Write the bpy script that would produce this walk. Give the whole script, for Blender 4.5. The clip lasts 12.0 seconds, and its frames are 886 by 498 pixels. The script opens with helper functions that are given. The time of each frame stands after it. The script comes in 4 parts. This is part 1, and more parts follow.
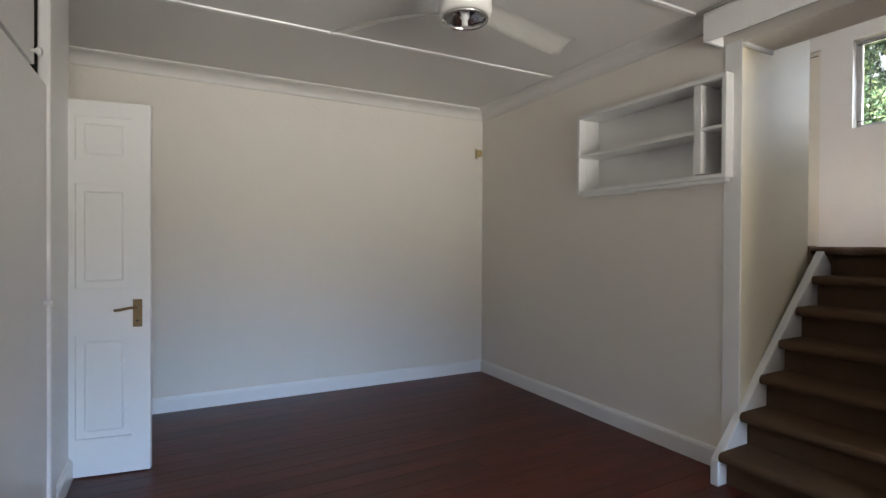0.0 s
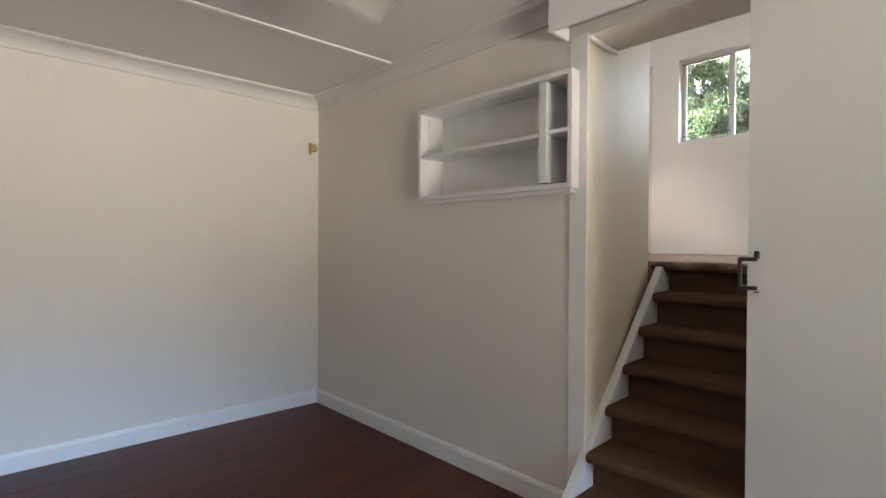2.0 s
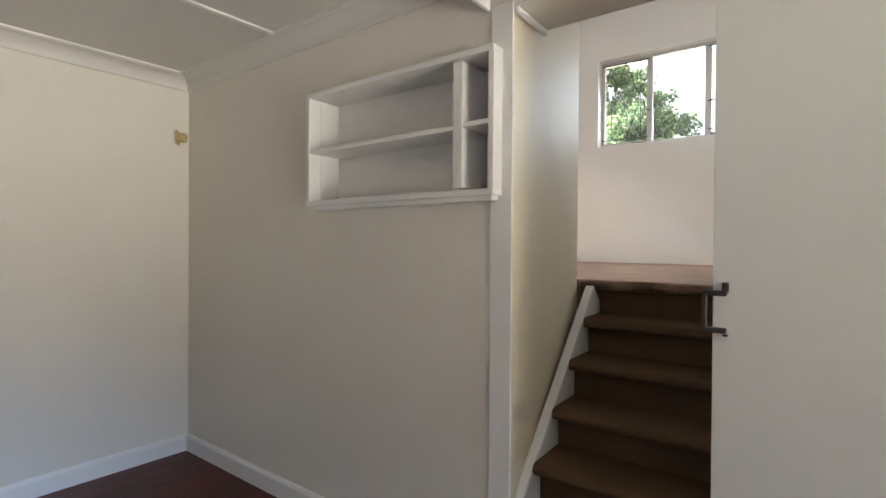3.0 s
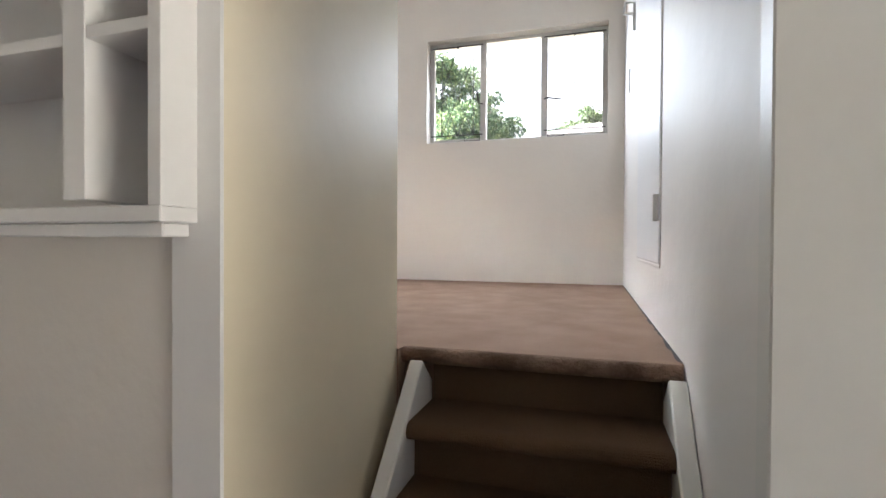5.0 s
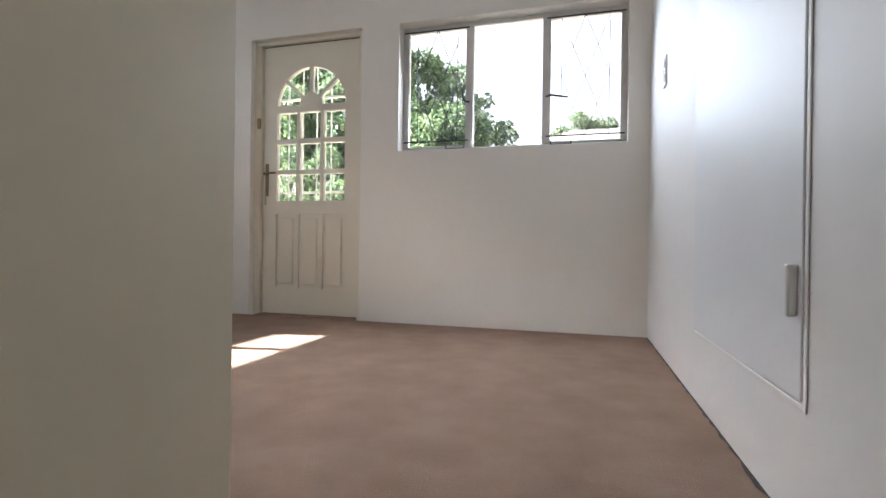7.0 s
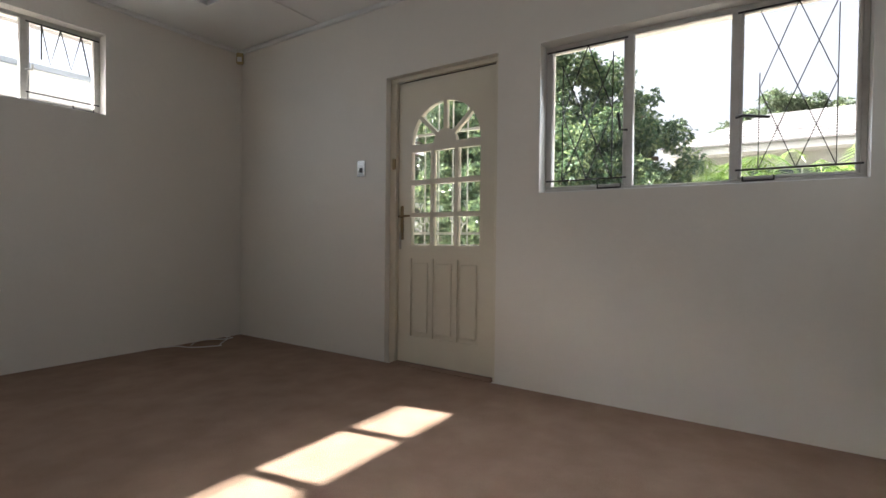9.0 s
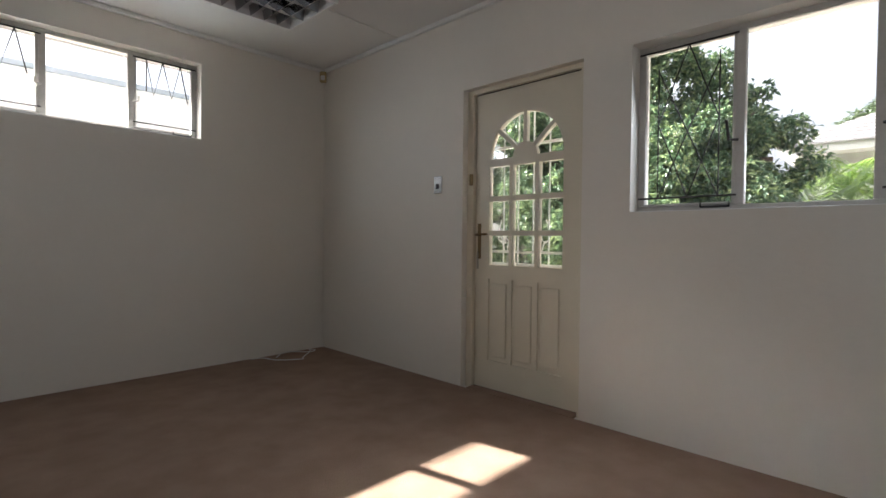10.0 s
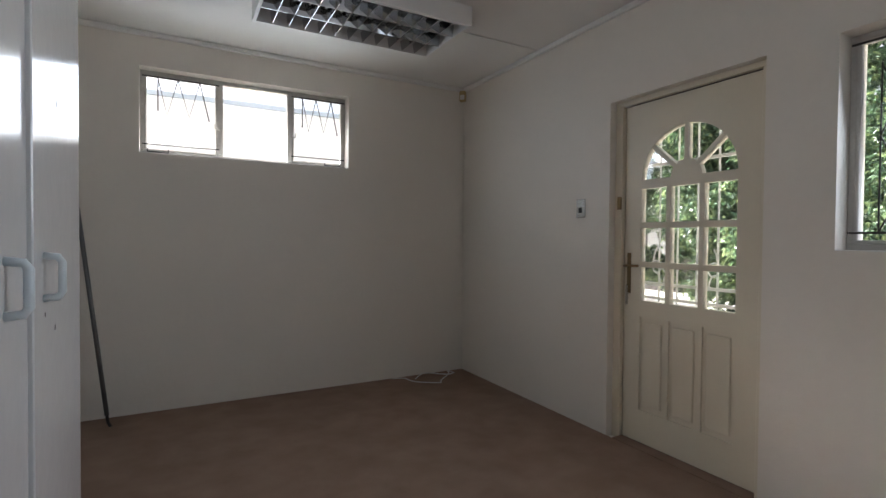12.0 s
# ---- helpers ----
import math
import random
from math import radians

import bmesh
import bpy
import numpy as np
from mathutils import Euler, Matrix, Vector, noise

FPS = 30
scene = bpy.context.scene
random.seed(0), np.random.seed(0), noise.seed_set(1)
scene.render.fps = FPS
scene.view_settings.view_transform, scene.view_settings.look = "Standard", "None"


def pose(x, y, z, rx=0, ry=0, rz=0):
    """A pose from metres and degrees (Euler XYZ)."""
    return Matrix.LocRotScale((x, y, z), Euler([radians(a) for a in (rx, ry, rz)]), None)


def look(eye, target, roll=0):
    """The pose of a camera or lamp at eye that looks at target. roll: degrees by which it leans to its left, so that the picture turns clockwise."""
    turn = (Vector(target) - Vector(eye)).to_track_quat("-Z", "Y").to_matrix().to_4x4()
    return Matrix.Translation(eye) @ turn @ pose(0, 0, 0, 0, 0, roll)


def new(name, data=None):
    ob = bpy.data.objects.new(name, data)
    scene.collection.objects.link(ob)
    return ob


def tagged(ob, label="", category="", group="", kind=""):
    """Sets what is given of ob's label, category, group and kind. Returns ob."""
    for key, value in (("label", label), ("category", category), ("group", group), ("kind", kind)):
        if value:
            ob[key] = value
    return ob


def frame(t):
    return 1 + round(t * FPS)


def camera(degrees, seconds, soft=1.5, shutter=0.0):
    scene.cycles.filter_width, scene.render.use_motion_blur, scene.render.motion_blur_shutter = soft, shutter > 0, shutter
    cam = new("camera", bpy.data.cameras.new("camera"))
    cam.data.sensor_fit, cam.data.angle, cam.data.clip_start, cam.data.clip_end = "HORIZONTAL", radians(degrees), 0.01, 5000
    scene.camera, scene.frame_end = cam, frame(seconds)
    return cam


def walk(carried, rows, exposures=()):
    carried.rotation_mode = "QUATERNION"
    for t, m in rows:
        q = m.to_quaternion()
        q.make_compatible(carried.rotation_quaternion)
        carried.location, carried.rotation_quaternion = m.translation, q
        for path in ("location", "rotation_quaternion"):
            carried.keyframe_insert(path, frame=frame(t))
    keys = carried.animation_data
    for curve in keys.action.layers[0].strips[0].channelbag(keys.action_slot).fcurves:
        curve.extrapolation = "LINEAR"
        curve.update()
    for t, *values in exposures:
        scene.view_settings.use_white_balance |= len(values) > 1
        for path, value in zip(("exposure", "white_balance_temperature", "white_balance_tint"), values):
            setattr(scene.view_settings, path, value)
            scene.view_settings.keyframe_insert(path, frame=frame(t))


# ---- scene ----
cam = camera(84.4, 12.0)
PATH = [
    (0, (0.19, 0.204, 1.223), (1.162, 1.952, 1.207), 0.3),
    (0.5, (0.287, 0.262, 1.237), (1.361, 1.949, 1.22), 0.2),
    (1, (0.415, 0.313, 1.272), (1.592, 1.93, 1.249), 0.3),
    (1.5, (0.544, 0.383, 1.29), (1.826, 1.918, 1.267), 0.3),
    (2, (0.709, 0.506, 1.317), (2.104, 1.94, 1.298), 0.3),
    (2.5, (0.909, 0.65, 1.353), (2.414, 1.967, 1.332), 0.4),
    (3, (1.146, 0.786, 1.394), (2.754, 1.974, 1.378), 0.4),
    (3.2, (1.242, 0.838, 1.413), (2.889, 1.972, 1.395), 0.4),
    (4.8, (2.041, 1.113, 1.539), (3.94, 1.741, 1.515), 0.5),
    (5, (2.141, 1.136, 1.55), (4.054, 1.717, 1.527), 0.3),
    (5.5, (2.38, 1.202, 1.602), (4.324, 1.672, 1.577), 0.4),
    (6, (2.599, 1.255, 1.65), (4.556, 1.667, 1.627), 0.6),
    (6.5, (2.849, 1.287, 1.698), (4.801, 1.723, 1.683), 0.7),
    (7, (3.03, 1.299, 1.758), (4.956, 1.838, 1.753), 0.8),
    (7.2, (3.112, 1.293, 1.764), (5.018, 1.899, 1.769), 1.3),
    (8.8, (3.438, 1.388, 2.109), (5.133, 2.449, 2.073), 0.4),
    (9, (3.476, 1.37, 2.143), (5.136, 2.484, 2.105), 0.6),
    (9.5, (3.566, 1.399, 2.208), (5.124, 2.653, 2.172), 0.6),
    (10, (3.644, 1.434, 2.271), (5.086, 2.819, 2.234), 0.6),
    (10.5, (3.705, 1.477, 2.342), (5.038, 2.968, 2.307), 0.6),
    (11, (3.748, 1.499, 2.405), (4.943, 3.102, 2.368), 0.6),
    (11.5, (3.789, 1.515, 2.453), (4.846, 3.212, 2.412), 0.5),
    (12, (3.844, 1.54, 2.464), (4.805, 3.294, 2.424), 0.5),
]
EXPOSURES = [(0.0, 3.72, 5930, 10), (0.5, 3.86, 5970, 10), (1.0, 3.86, 6050, 10), (2.0, 4.05, 6150, 10), (3.0, 4.05, 6200, 10), (5.0, 4.05, 6050, 11), (6.0, 3.9, 5950, 11), (6.5, 3.72, 5950, 11), (7.2, 3.42, 5900, 11),
             (9.0, 2.68, 6150, 10), (12.0, 2.65, 5950, 10)]
walk(cam, [(t, look(eye, target, roll)) for t, eye, target, roll in PATH], EXPOSURES)


# ---- light ----
world = bpy.data.worlds.new("sky")
scene.world = world
world.use_nodes = True
wn = world.node_tree.nodes
sky = wn.new("ShaderNodeTexSky")
sky.sky_type, sky.sun_disc = "NISHITA", False
SUN_WAY = Vector((0.192, -1.0, -0.735)).normalized()
sky.sun_elevation = math.asin(-SUN_WAY.z)
sky.sun_rotation = math.atan2(-SUN_WAY.x, -SUN_WAY.y)
sky.air_density, sky.dust_density, sky.ozone_density = 0.3, 10.0, 0.3
haze = wn.new("ShaderNodeHueSaturation")                     # a hazy, nearly white summer sky
haze.inputs["Saturation"].default_value = 0.25
world.node_tree.links.new(sky.outputs[0], haze.inputs["Color"])
world.node_tree.links.new(haze.outputs[0], wn["Background"].inputs[0])
wn["Background"].inputs[1].default_value = 0.15

sun = new("sun", bpy.data.lights.new("sun", "SUN"))
sun.data.energy, sun.data.angle, sun.data.color = 5.0, radians(0.53), (1.0, 0.95, 0.86)
sun.matrix_basis = look((0, 0, 0), SUN_WAY)


def area(name, eye, target, w, hgt, energy, colour, spread=180):
    d = bpy.data.lights.new(name, "AREA")
    d.shape, d.size, d.size_y, d.energy, d.color, d.spread = "RECTANGLE", w, hgt, energy, colour, radians(spread)
    ob = new(name, d)
    ob.matrix_basis = look(eye, target)
    return ob


# daylight through the glazed doors behind the start of the walk: sky from above, sunlit ground from below
area("doors_skylight", (0.9, -3.28, 1.5), (0.85, -2.28, 1.0), 2.1, 1.0, 3.3, (0.46, 0.68, 1.0), 46)
area("doors_ground_light", (1.0, -3.28, 0.55), (1.0, -2.28, 1.08), 2.1, 0.9, 2.4, (1.0, 0.92, 0.78), 60)
# sky through the upper windows
area("window_skylight_east", (6.325, 1.78, 2.88), (4.3, 1.9, 2.3), 1.4, 0.78, 2.1, (0.86, 0.93, 1.0), 150)
area("window_skylight_north", (4.37, 5.605, 3.35), (4.4, 4.0, 2.8), 1.36, 0.48, 0.9, (0.86, 0.93, 1.0), 160)


# ---- materials ----
def mat(name, col, rough=0.6, col2=None, scale=3.0, grain=80.0, bump=0.05, metal=0.0, stretch=(1, 1, 1), spec=0.5, mix=0.5, coat=0.0, contrast=0.0):
    m = bpy.data.materials.new(name)
    m.use_nodes = True
    nt = m.node_tree
    b = nt.nodes["Principled BSDF"]
    co = nt.nodes.new("ShaderNodeTexCoord")
    mp = nt.nodes.new("ShaderNodeMapping")
    mp.inputs["Scale"].default_value = stretch
    nt.links.new(co.outputs["Object"], mp.inputs[0])
    n1 = nt.nodes.new("ShaderNodeTexNoise")
    n1.inputs["Scale"].default_value, n1.inputs["Detail"].default_value = scale, 5
    n2 = nt.nodes.new("ShaderNodeTexNoise")
    n2.inputs["Scale"].default_value, n2.inputs["Detail"].default_value = grain, 3
    for n in (n1, n2):
        nt.links.new(mp.outputs[0], n.inputs["Vector"])
    c2 = col2 or tuple(c * 0.9 for c in col)
    ramp = nt.nodes.new("ShaderNodeMix")
    ramp.data_type = "RGBA"
    ramp.inputs[6].default_value, ramp.inputs[7].default_value = (*col, 1), (*c2, 1)
    ad = nt.nodes.new("ShaderNodeMath")
    ad.operation = "MULTIPLY_ADD"
    ad.inputs[1].default_value, ad.inputs[2].default_value = 0.5, 0.0
    nt.links.new(n2.outputs[0], ad.inputs[0])
    ad2 = nt.nodes.new("ShaderNodeMath")
    ad2.operation = "MULTIPLY_ADD"
    ad2.inputs[1].default_value = mix
    if contrast:
        mr1 = nt.nodes.new("ShaderNodeMapRange")
        mr1.inputs[1].default_value, mr1.inputs[2].default_value = 0.5 - contrast, 0.5 + contrast
        nt.links.new(n1.outputs[0], mr1.inputs[0])
        nt.links.new(mr1.outputs[0], ad2.inputs[0])
    else:
        nt.links.new(n1.outputs[0], ad2.inputs[0])
    nt.links.new(ad.outputs[0], ad2.inputs[2])
    nt.links.new(ad2.outputs[0], ramp.inputs[0])
    nt.links.new(ramp.outputs[2], b.inputs["Base Color"])
    b.inputs["Roughness"].default_value, b.inputs["Metallic"].default_value = rough, metal
    b.inputs["Specular IOR Level"].default_value, b.inputs["Coat Weight"].default_value = spec, coat
    if bump:
        bp = nt.nodes.new("ShaderNodeBump")
        bp.inputs["Strength"].default_value, bp.inputs["Distance"].default_value = bump, 0.01
        nt.links.new(n2.outputs[0], bp.inputs["Height"])
        nt.links.new(bp.outputs[0], b.inputs["Normal"])
    return m


def glass_mat():
    m = bpy.data.materials.new("window_glass")
    m.use_nodes = True
    nt = m.node_tree
    nt.nodes.remove(nt.nodes["Principled BSDF"])
    tr, gl, mx = (nt.nodes.new("ShaderNodeBsdf" + n) for n in ("Transparent", "Glossy", "Transparent"))
    mix = nt.nodes.new("ShaderNodeMixShader")
    fr = nt.nodes.new("ShaderNodeFresnel")
    gl.inputs["Roughness"].default_value = 0.02
    nt.links.new(fr.outputs[0], mix.inputs[0])
    nt.links.new(tr.outputs[0], mix.inputs[1])
    nt.links.new(gl.outputs[0], mix.inputs[2])
    nt.links.new(mix.outputs[0], nt.nodes["Material Output"].inputs[0])
    nt.nodes.remove(mx)
    return m


M_WALL = mat("cream_wall_paint", (0.74, 0.70, 0.635), 0.5, (0.70, 0.66, 0.595), 1.5, 45, 0.10)
M_UPWALL = mat("off_white_wall_paint", (0.79, 0.745, 0.675), 0.5, (0.74, 0.695, 0.625), 1.2, 30, 0.14)
M_STAIRWALL = mat("gloss_cream_wall_paint", (0.72, 0.635, 0.47), 0.5, (0.68, 0.60, 0.44), 1.5, 18, 0.10, spec=0.3)
M_SIDEWALL = mat("gloss_white_wall_paint", (0.78, 0.76, 0.73), 0.58, (0.74, 0.72, 0.69), 1.5, 9, 0.22)
# one ceiling paint, split so its tones carry each room's light: dimmer below
M_CEIL = mat("dimmed_ceiling_board", (0.69, 0.67, 0.63), 0.65, (0.63, 0.61, 0.575), 1.0, 60, 0.04)
M_CEILUP = mat("brightened_ceiling_board", (0.80, 0.79, 0.76), 0.6, (0.76, 0.75, 0.72), 1.0, 60, 0.04)
M_WHITE = mat("white_gloss_paint", (0.80, 0.79, 0.77), 0.35, (0.76, 0.75, 0.73), 4, 60, 0.04)
M_CUP = mat("white_enamel_cupboard_paint", (0.72, 0.72, 0.72), 0.16, (0.66, 0.66, 0.66), 2, 14, 0.08, coat=0.15)
M_HATCH = mat("white_satin_hatch_paint", (0.74, 0.74, 0.74), 0.50, (0.70, 0.70, 0.70), 2, 12, 0.08)
M_PANEL = mat("pale_grey_sliding_panel", (0.72, 0.72, 0.69), 0.45, (0.68, 0.68, 0.65), 2, 50, 0.03)
M_CREAM = mat("cream_door_paint", (0.74, 0.68, 0.55), 0.4, (0.68, 0.62, 0.49), 5, 60, 0.05)
M_WOOD = mat("dark_red_timber", (0.115, 0.022, 0.011), 0.36, (0.035, 0.008, 0.005), 2.2, 26, 0.03, stretch=(0.5, 6, 1), mix=0.7, spec=0.28, contrast=0.2)
M_CARPET = mat("beige_pile_carpet", (0.36, 0.25, 0.185), 0.95, (0.25, 0.165, 0.115), 5.0, 260, 0.6, spec=0.1, mix=0.6, contrast=0.18)
M_STAIRC = mat("brown_stair_carpet", (0.165, 0.100, 0.057), 0.95, (0.085, 0.052, 0.031), 4, 260, 0.6, spec=0.1, mix=0.7)
M_WORN = mat("worn_carpet_edge", (0.30, 0.20, 0.145), 0.95, (0.13, 0.082, 0.055), 9, 120, 1.0, spec=0.1, mix=0.8, contrast=0.14)
M_BRASS = mat("aged_brass", (0.30, 0.21, 0.10), 0.4, (0.16, 0.11, 0.06), 20, 90, 0.05, metal=0.9)
M_BLACK = mat("black_iron", (0.025, 0.024, 0.024), 0.5, (0.05, 0.04, 0.035), 20, 120, 0.1, metal=0.3)
M_STEEL = mat("brushed_steel", (0.62, 0.61, 0.59), 0.25, (0.5, 0.49, 0.47), 12, 140, 0.03, metal=1.0)
M_PLASTIC = mat("white_plastic", (0.75, 0.74, 0.71), 0.35, None, 8, 90, 0.02)
M_FAN = mat("off_white_fan_enamel", (0.84, 0.82, 0.77), 0.35, (0.80, 0.78, 0.73), 6, 60, 0.01)
# near-black colour that stands in for shade inside the wardrobe and lamp recess
M_DARK = mat("inside_shade_black", (0.04, 0.036, 0.032), 0.8)
M_CONC = mat("pale_paving", (0.38, 0.35, 0.30), 0.85, (0.28, 0.26, 0.22), 0.8, 12, 0.3)
M_WALLOUT = mat("dark_stained_boundary", (0.07, 0.055, 0.045), 0.8, (0.04, 0.032, 0.028), 3, 30, 0.2)
M_LOUVRE = mat("mirror_aluminium", (0.50, 0.50, 0.51), 0.04, (0.42, 0.42, 0.43), 6, 40, 0.0, metal=1.0)
M_GLASS = glass_mat()


# ---- building helpers ----
def box(bm, x0, y0, z0, x1, y1, z1, bevel=0.0, seg=1):
    vs = [bm.verts.new((x, y, z)) for x in (min(x0, x1), max(x0, x1)) for y in (min(y0, y1), max(y0, y1)) for z in (min(z0, z1), max(z0, z1))]
    fs = [bm.faces.new([vs[i] for i in q]) for q in ((0, 1, 3, 2), (4, 6, 7, 5), (0, 4, 5, 1), (2, 3, 7, 6), (0, 2, 6, 4), (1, 5, 7, 3))]
    if bevel:
        bmesh.ops.bevel(bm, geom=list({e for f in fs for e in f.edges}), offset=bevel, segments=seg, affect="EDGES", profile=0.5)
    return bm


def boxes(*rows, bevel=0.0):
    bm = bmesh.new()
    for r in rows:
        box(bm, *r, bevel=bevel)
    return bm


def prism(points, axis, a, b, bevel=0.0, seg=2):
    """A polygon (u, v) drawn out along axis from a to b."""
    bm = bmesh.new()
    def put(u, v, w):
        return {"x": (w, u, v), "y": (u, w, v), "z": (u, v, w)}[axis]
    lo = [bm.verts.new(put(u, v, a)) for u, v in points]
    hi = [bm.verts.new(put(u, v, b)) for u, v in points]
    n = len(points)
    bm.faces.new(lo)
    bm.faces.new(hi[::-1])
    for i in range(n):
        bm.faces.new((lo[i], hi[i], hi[(i + 1) % n], lo[(i + 1) % n]))
    bmesh.ops.recalc_face_normals(bm, faces=bm.faces)
    if bevel:
        bmesh.ops.bevel(bm, geom=list(bm.edges), offset=bevel, segments=seg, affect="EDGES", profile=0.5)
    return bm


def tube(bm, points, r, n=8, closed=False):
    """A round rod along a line of points."""
    pts = [Vector(p) for p in points]
    rings = []
    for i, p in enumerate(pts):
        a = pts[i - 1] if i else (pts[-1] if closed else p)
        b = pts[i + 1] if i + 1 < len(pts) else (pts[0] if closed else p)
        d = (b - a).normalized()
        u = d.orthogonal().normalized() if not rings else (rings[-1][1] - d * rings[-1][1].dot(d)).normalized()
        v = d.cross(u)
        rings.append(([bm.verts.new(p + r * (math.cos(k * 2 * math.pi / n) * u + math.sin(k * 2 * math.pi / n) * v)) for k in range(n)], u))
    for i in range(len(rings) - (0 if closed else 1)):
        a, b = rings[i][0], rings[(i + 1) % len(rings)][0]
        for k in range(n):
            bm.faces.new((a[k], a[(k + 1) % n], b[(k + 1) % n], b[k]))
    if not closed:
        bm.faces.new(rings[0][0][::-1])
        bm.faces.new(rings[-1][0])
    return bm


def lathe(bm, profile, n=24, at=(0, 0, 0), caps=True):
    rings = []
    for r, z in profile:
        rings.append([bm.verts.new((at[0] + r * math.cos(k * 2 * math.pi / n), at[1] + r * math.sin(k * 2 * math.pi / n), at[2] + z)) for k in range(n)])
    for a, b in zip(rings, rings[1:]):
        for k in range(n):
            bm.faces.new((a[k], a[(k + 1) % n], b[(k + 1) % n], b[k]))
    if caps:
        bm.faces.new(rings[0][::-1])
        bm.faces.new(rings[-1])
    bmesh.ops.recalc_face_normals(bm, faces=bm.faces)
    return bm


def part(name, bm, material, parent=None, label="", smooth=False):
    me = bpy.data.meshes.new(name)
    bm.normal_update()
    bm.to_mesh(me)
    bm.free()
    me.materials.append(material)
    if smooth:
        me.shade_smooth()
    ob = new(name, me)
    if parent:
        ob.parent = parent
    if label:
        ob["label"] = label
    return ob


def thing(name, label, category, group="", m=None):
    ob = new(name)
    ob.empty_display_size = 0.1
    if m:
        ob.matrix_basis = m
    return tagged(ob, label, category, group)


def structure(name, bm, material, label, category):
    return tagged(part(name, bm, material), label, category, kind="structure")


# ---- plan ----
XW, XE, YS, YN, ZC = -0.75, 2.715, -3.2, 4.0, 2.455          # lower room
F0 = 0.055                                                   # its floor
XB = 2.98                                                    # back of the wall between the rooms
UE, US, UN, UF, UC = 6.25, 0.895, 5.535, 1.225, 3.885        # upper room
OL, OT = 1.68, 2.262                                        # stair opening: side and head
WT = 0.22


CORNER, NORTH_END = (XE, 4.0), (-0.9, 4.126)
EAST = pose(XE, 0, 0)                                        # its origin on the east wall's face, -x into the room


def placed(bm, m):
    bmesh.ops.transform(bm, matrix=m, verts=bm.verts)
    return bm



# ---- lower room ----
structure("wall_north", prism([NORTH_END, CORNER, (CORNER[0], 4.28), (NORTH_END[0], 4.36)], "z", -0.1, 2.6), M_WALL, "cream painted plaster wall above the white skirting", "wall")
structure("wall_west", boxes((XW - WT, YS - WT, -0.1, XW, 4.12, 2.6)), M_WALL, "cream painted plaster wall behind the wardrobe", "wall")
structure("wall_south", boxes((XW, YS - WT, -0.1, 0.05, YS, 2.6), (2.3, YS - WT, -0.1, XE, YS, 2.6), (0.05, YS - WT, 2.1, 2.3, YS, 2.6)), M_WALL,
          "cream painted wall with wide glazed doors", "wall")
NY0, NY1, NZ0, NZ1, NX = 1.692, 2.699, 1.592, 2.097, 2.835     # the niche behind the wall shelf
structure("wall_east", boxes((XE, OL, -0.1, XB, NY0, UC), (XE, NY0, -0.1, XB, NY1, NZ0), (XE, NY0, NZ1, XB, NY1, UC), (NX, NY0, NZ0, XB, NY1, NZ1), (XE, NY1, -0.1, XB, UN + 0.25, UC),
          (XE, YS - WT, -0.1, XB, US - WT - 0.002, UC), (XE, US + 0.002, OT, XB, OL, UC)), M_WALL,
          "cream painted wall with the stair opening", "wall")
structure("floor_lower", boxes((XW - WT, YS - WT, -0.12, XB, 4.20, F0 - 0.006)), M_WOOD, "dark red-brown timber floor, base under the boards", "floor")
structure("ceiling_lower", boxes((XW - WT, YS - WT, ZC, XE + 0.05, 4.20, ZC + 0.1)), M_CEIL, "white board ceiling toned down for the dimmer room, with thin cover strips", "ceiling")

# ---- stair passage and upper room ----
structure("wall_stair", prism([(XE + 0.004, 1.642), (3.536, 1.707), (3.536, 1.80), (XB + 0.003, 1.80), (XB + 0.003, OL - 0.002), (XE + 0.004, OL - 0.002)], "z", 0.0, UC - 0.001), M_STAIRWALL, "glossy cream wall beside the carpeted stairs", "wall")
structure("wall_upper_south", boxes((XE + 0.002, US - WT, -0.1, UE + 0.25, US, UC - 0.001)), M_SIDEWALL, "glossy white wall with a flush hatch", "wall")
W1 = (1.02, 2.54, 2.43, 3.33)
D2 = (2.825, 3.75, UF, 3.330)
W2 = (3.625, 5.12, 3.05, 3.65)
structure("wall_upper_east", boxes((UE, US, 0.9, UE + 0.25, W1[0], UC), (UE, W1[0], 0.9, UE + 0.25, W1[1], W1[2]), (UE, W1[0], W1[3], UE + 0.25, W1[1], UC),
          (UE, W1[1], 0.9, UE + 0.25, D2[0], UC), (UE, D2[0], D2[3], UE + 0.25, D2[1], UC), (UE, D2[0], 0.9, UE + 0.25, D2[1], UF - 0.01), (UE, D2[1], 0.9, UE + 0.25, UN + 0.25, UC)),
          M_UPWALL, "off-white painted wall with a wide window and a glazed door", "wall")
structure("wall_upper_north", boxes((XB, UN, 0.9, W2[0], UN + 0.25, UC), (W2[1], UN, 0.9, UE, UN + 0.25, UC), (W2[0], UN, 0.9, W2[1], UN + 0.25, W2[2]), (W2[0], UN, W2[3], W2[1], UN + 0.25, UC)),
          M_UPWALL, "off-white painted wall with a high window", "wall")
structure("floor_upper", boxes((3.66, US, 1.02, UE, UN, UF), (3.586, US, UF - 0.05, 3.66, UN, UF), (XB, 1.80, 1.02, 3.586, UN, UF), (3.538, 1.70, 1.0, 3.586, 1.80, UF)), M_CARPET, "worn beige-brown carpet on the upper floor", "floor")
structure("ceiling_upper", boxes((XB - 0.2, US - WT, UC, UE + 0.25, UN + 0.25, UC + 0.12)), M_CEILUP, "white board ceiling", "ceiling")


# ---- stairs ----
def nose(i):
    return 2.506 + 0.1745 * (i - 1), F0 + 0.1671 * i


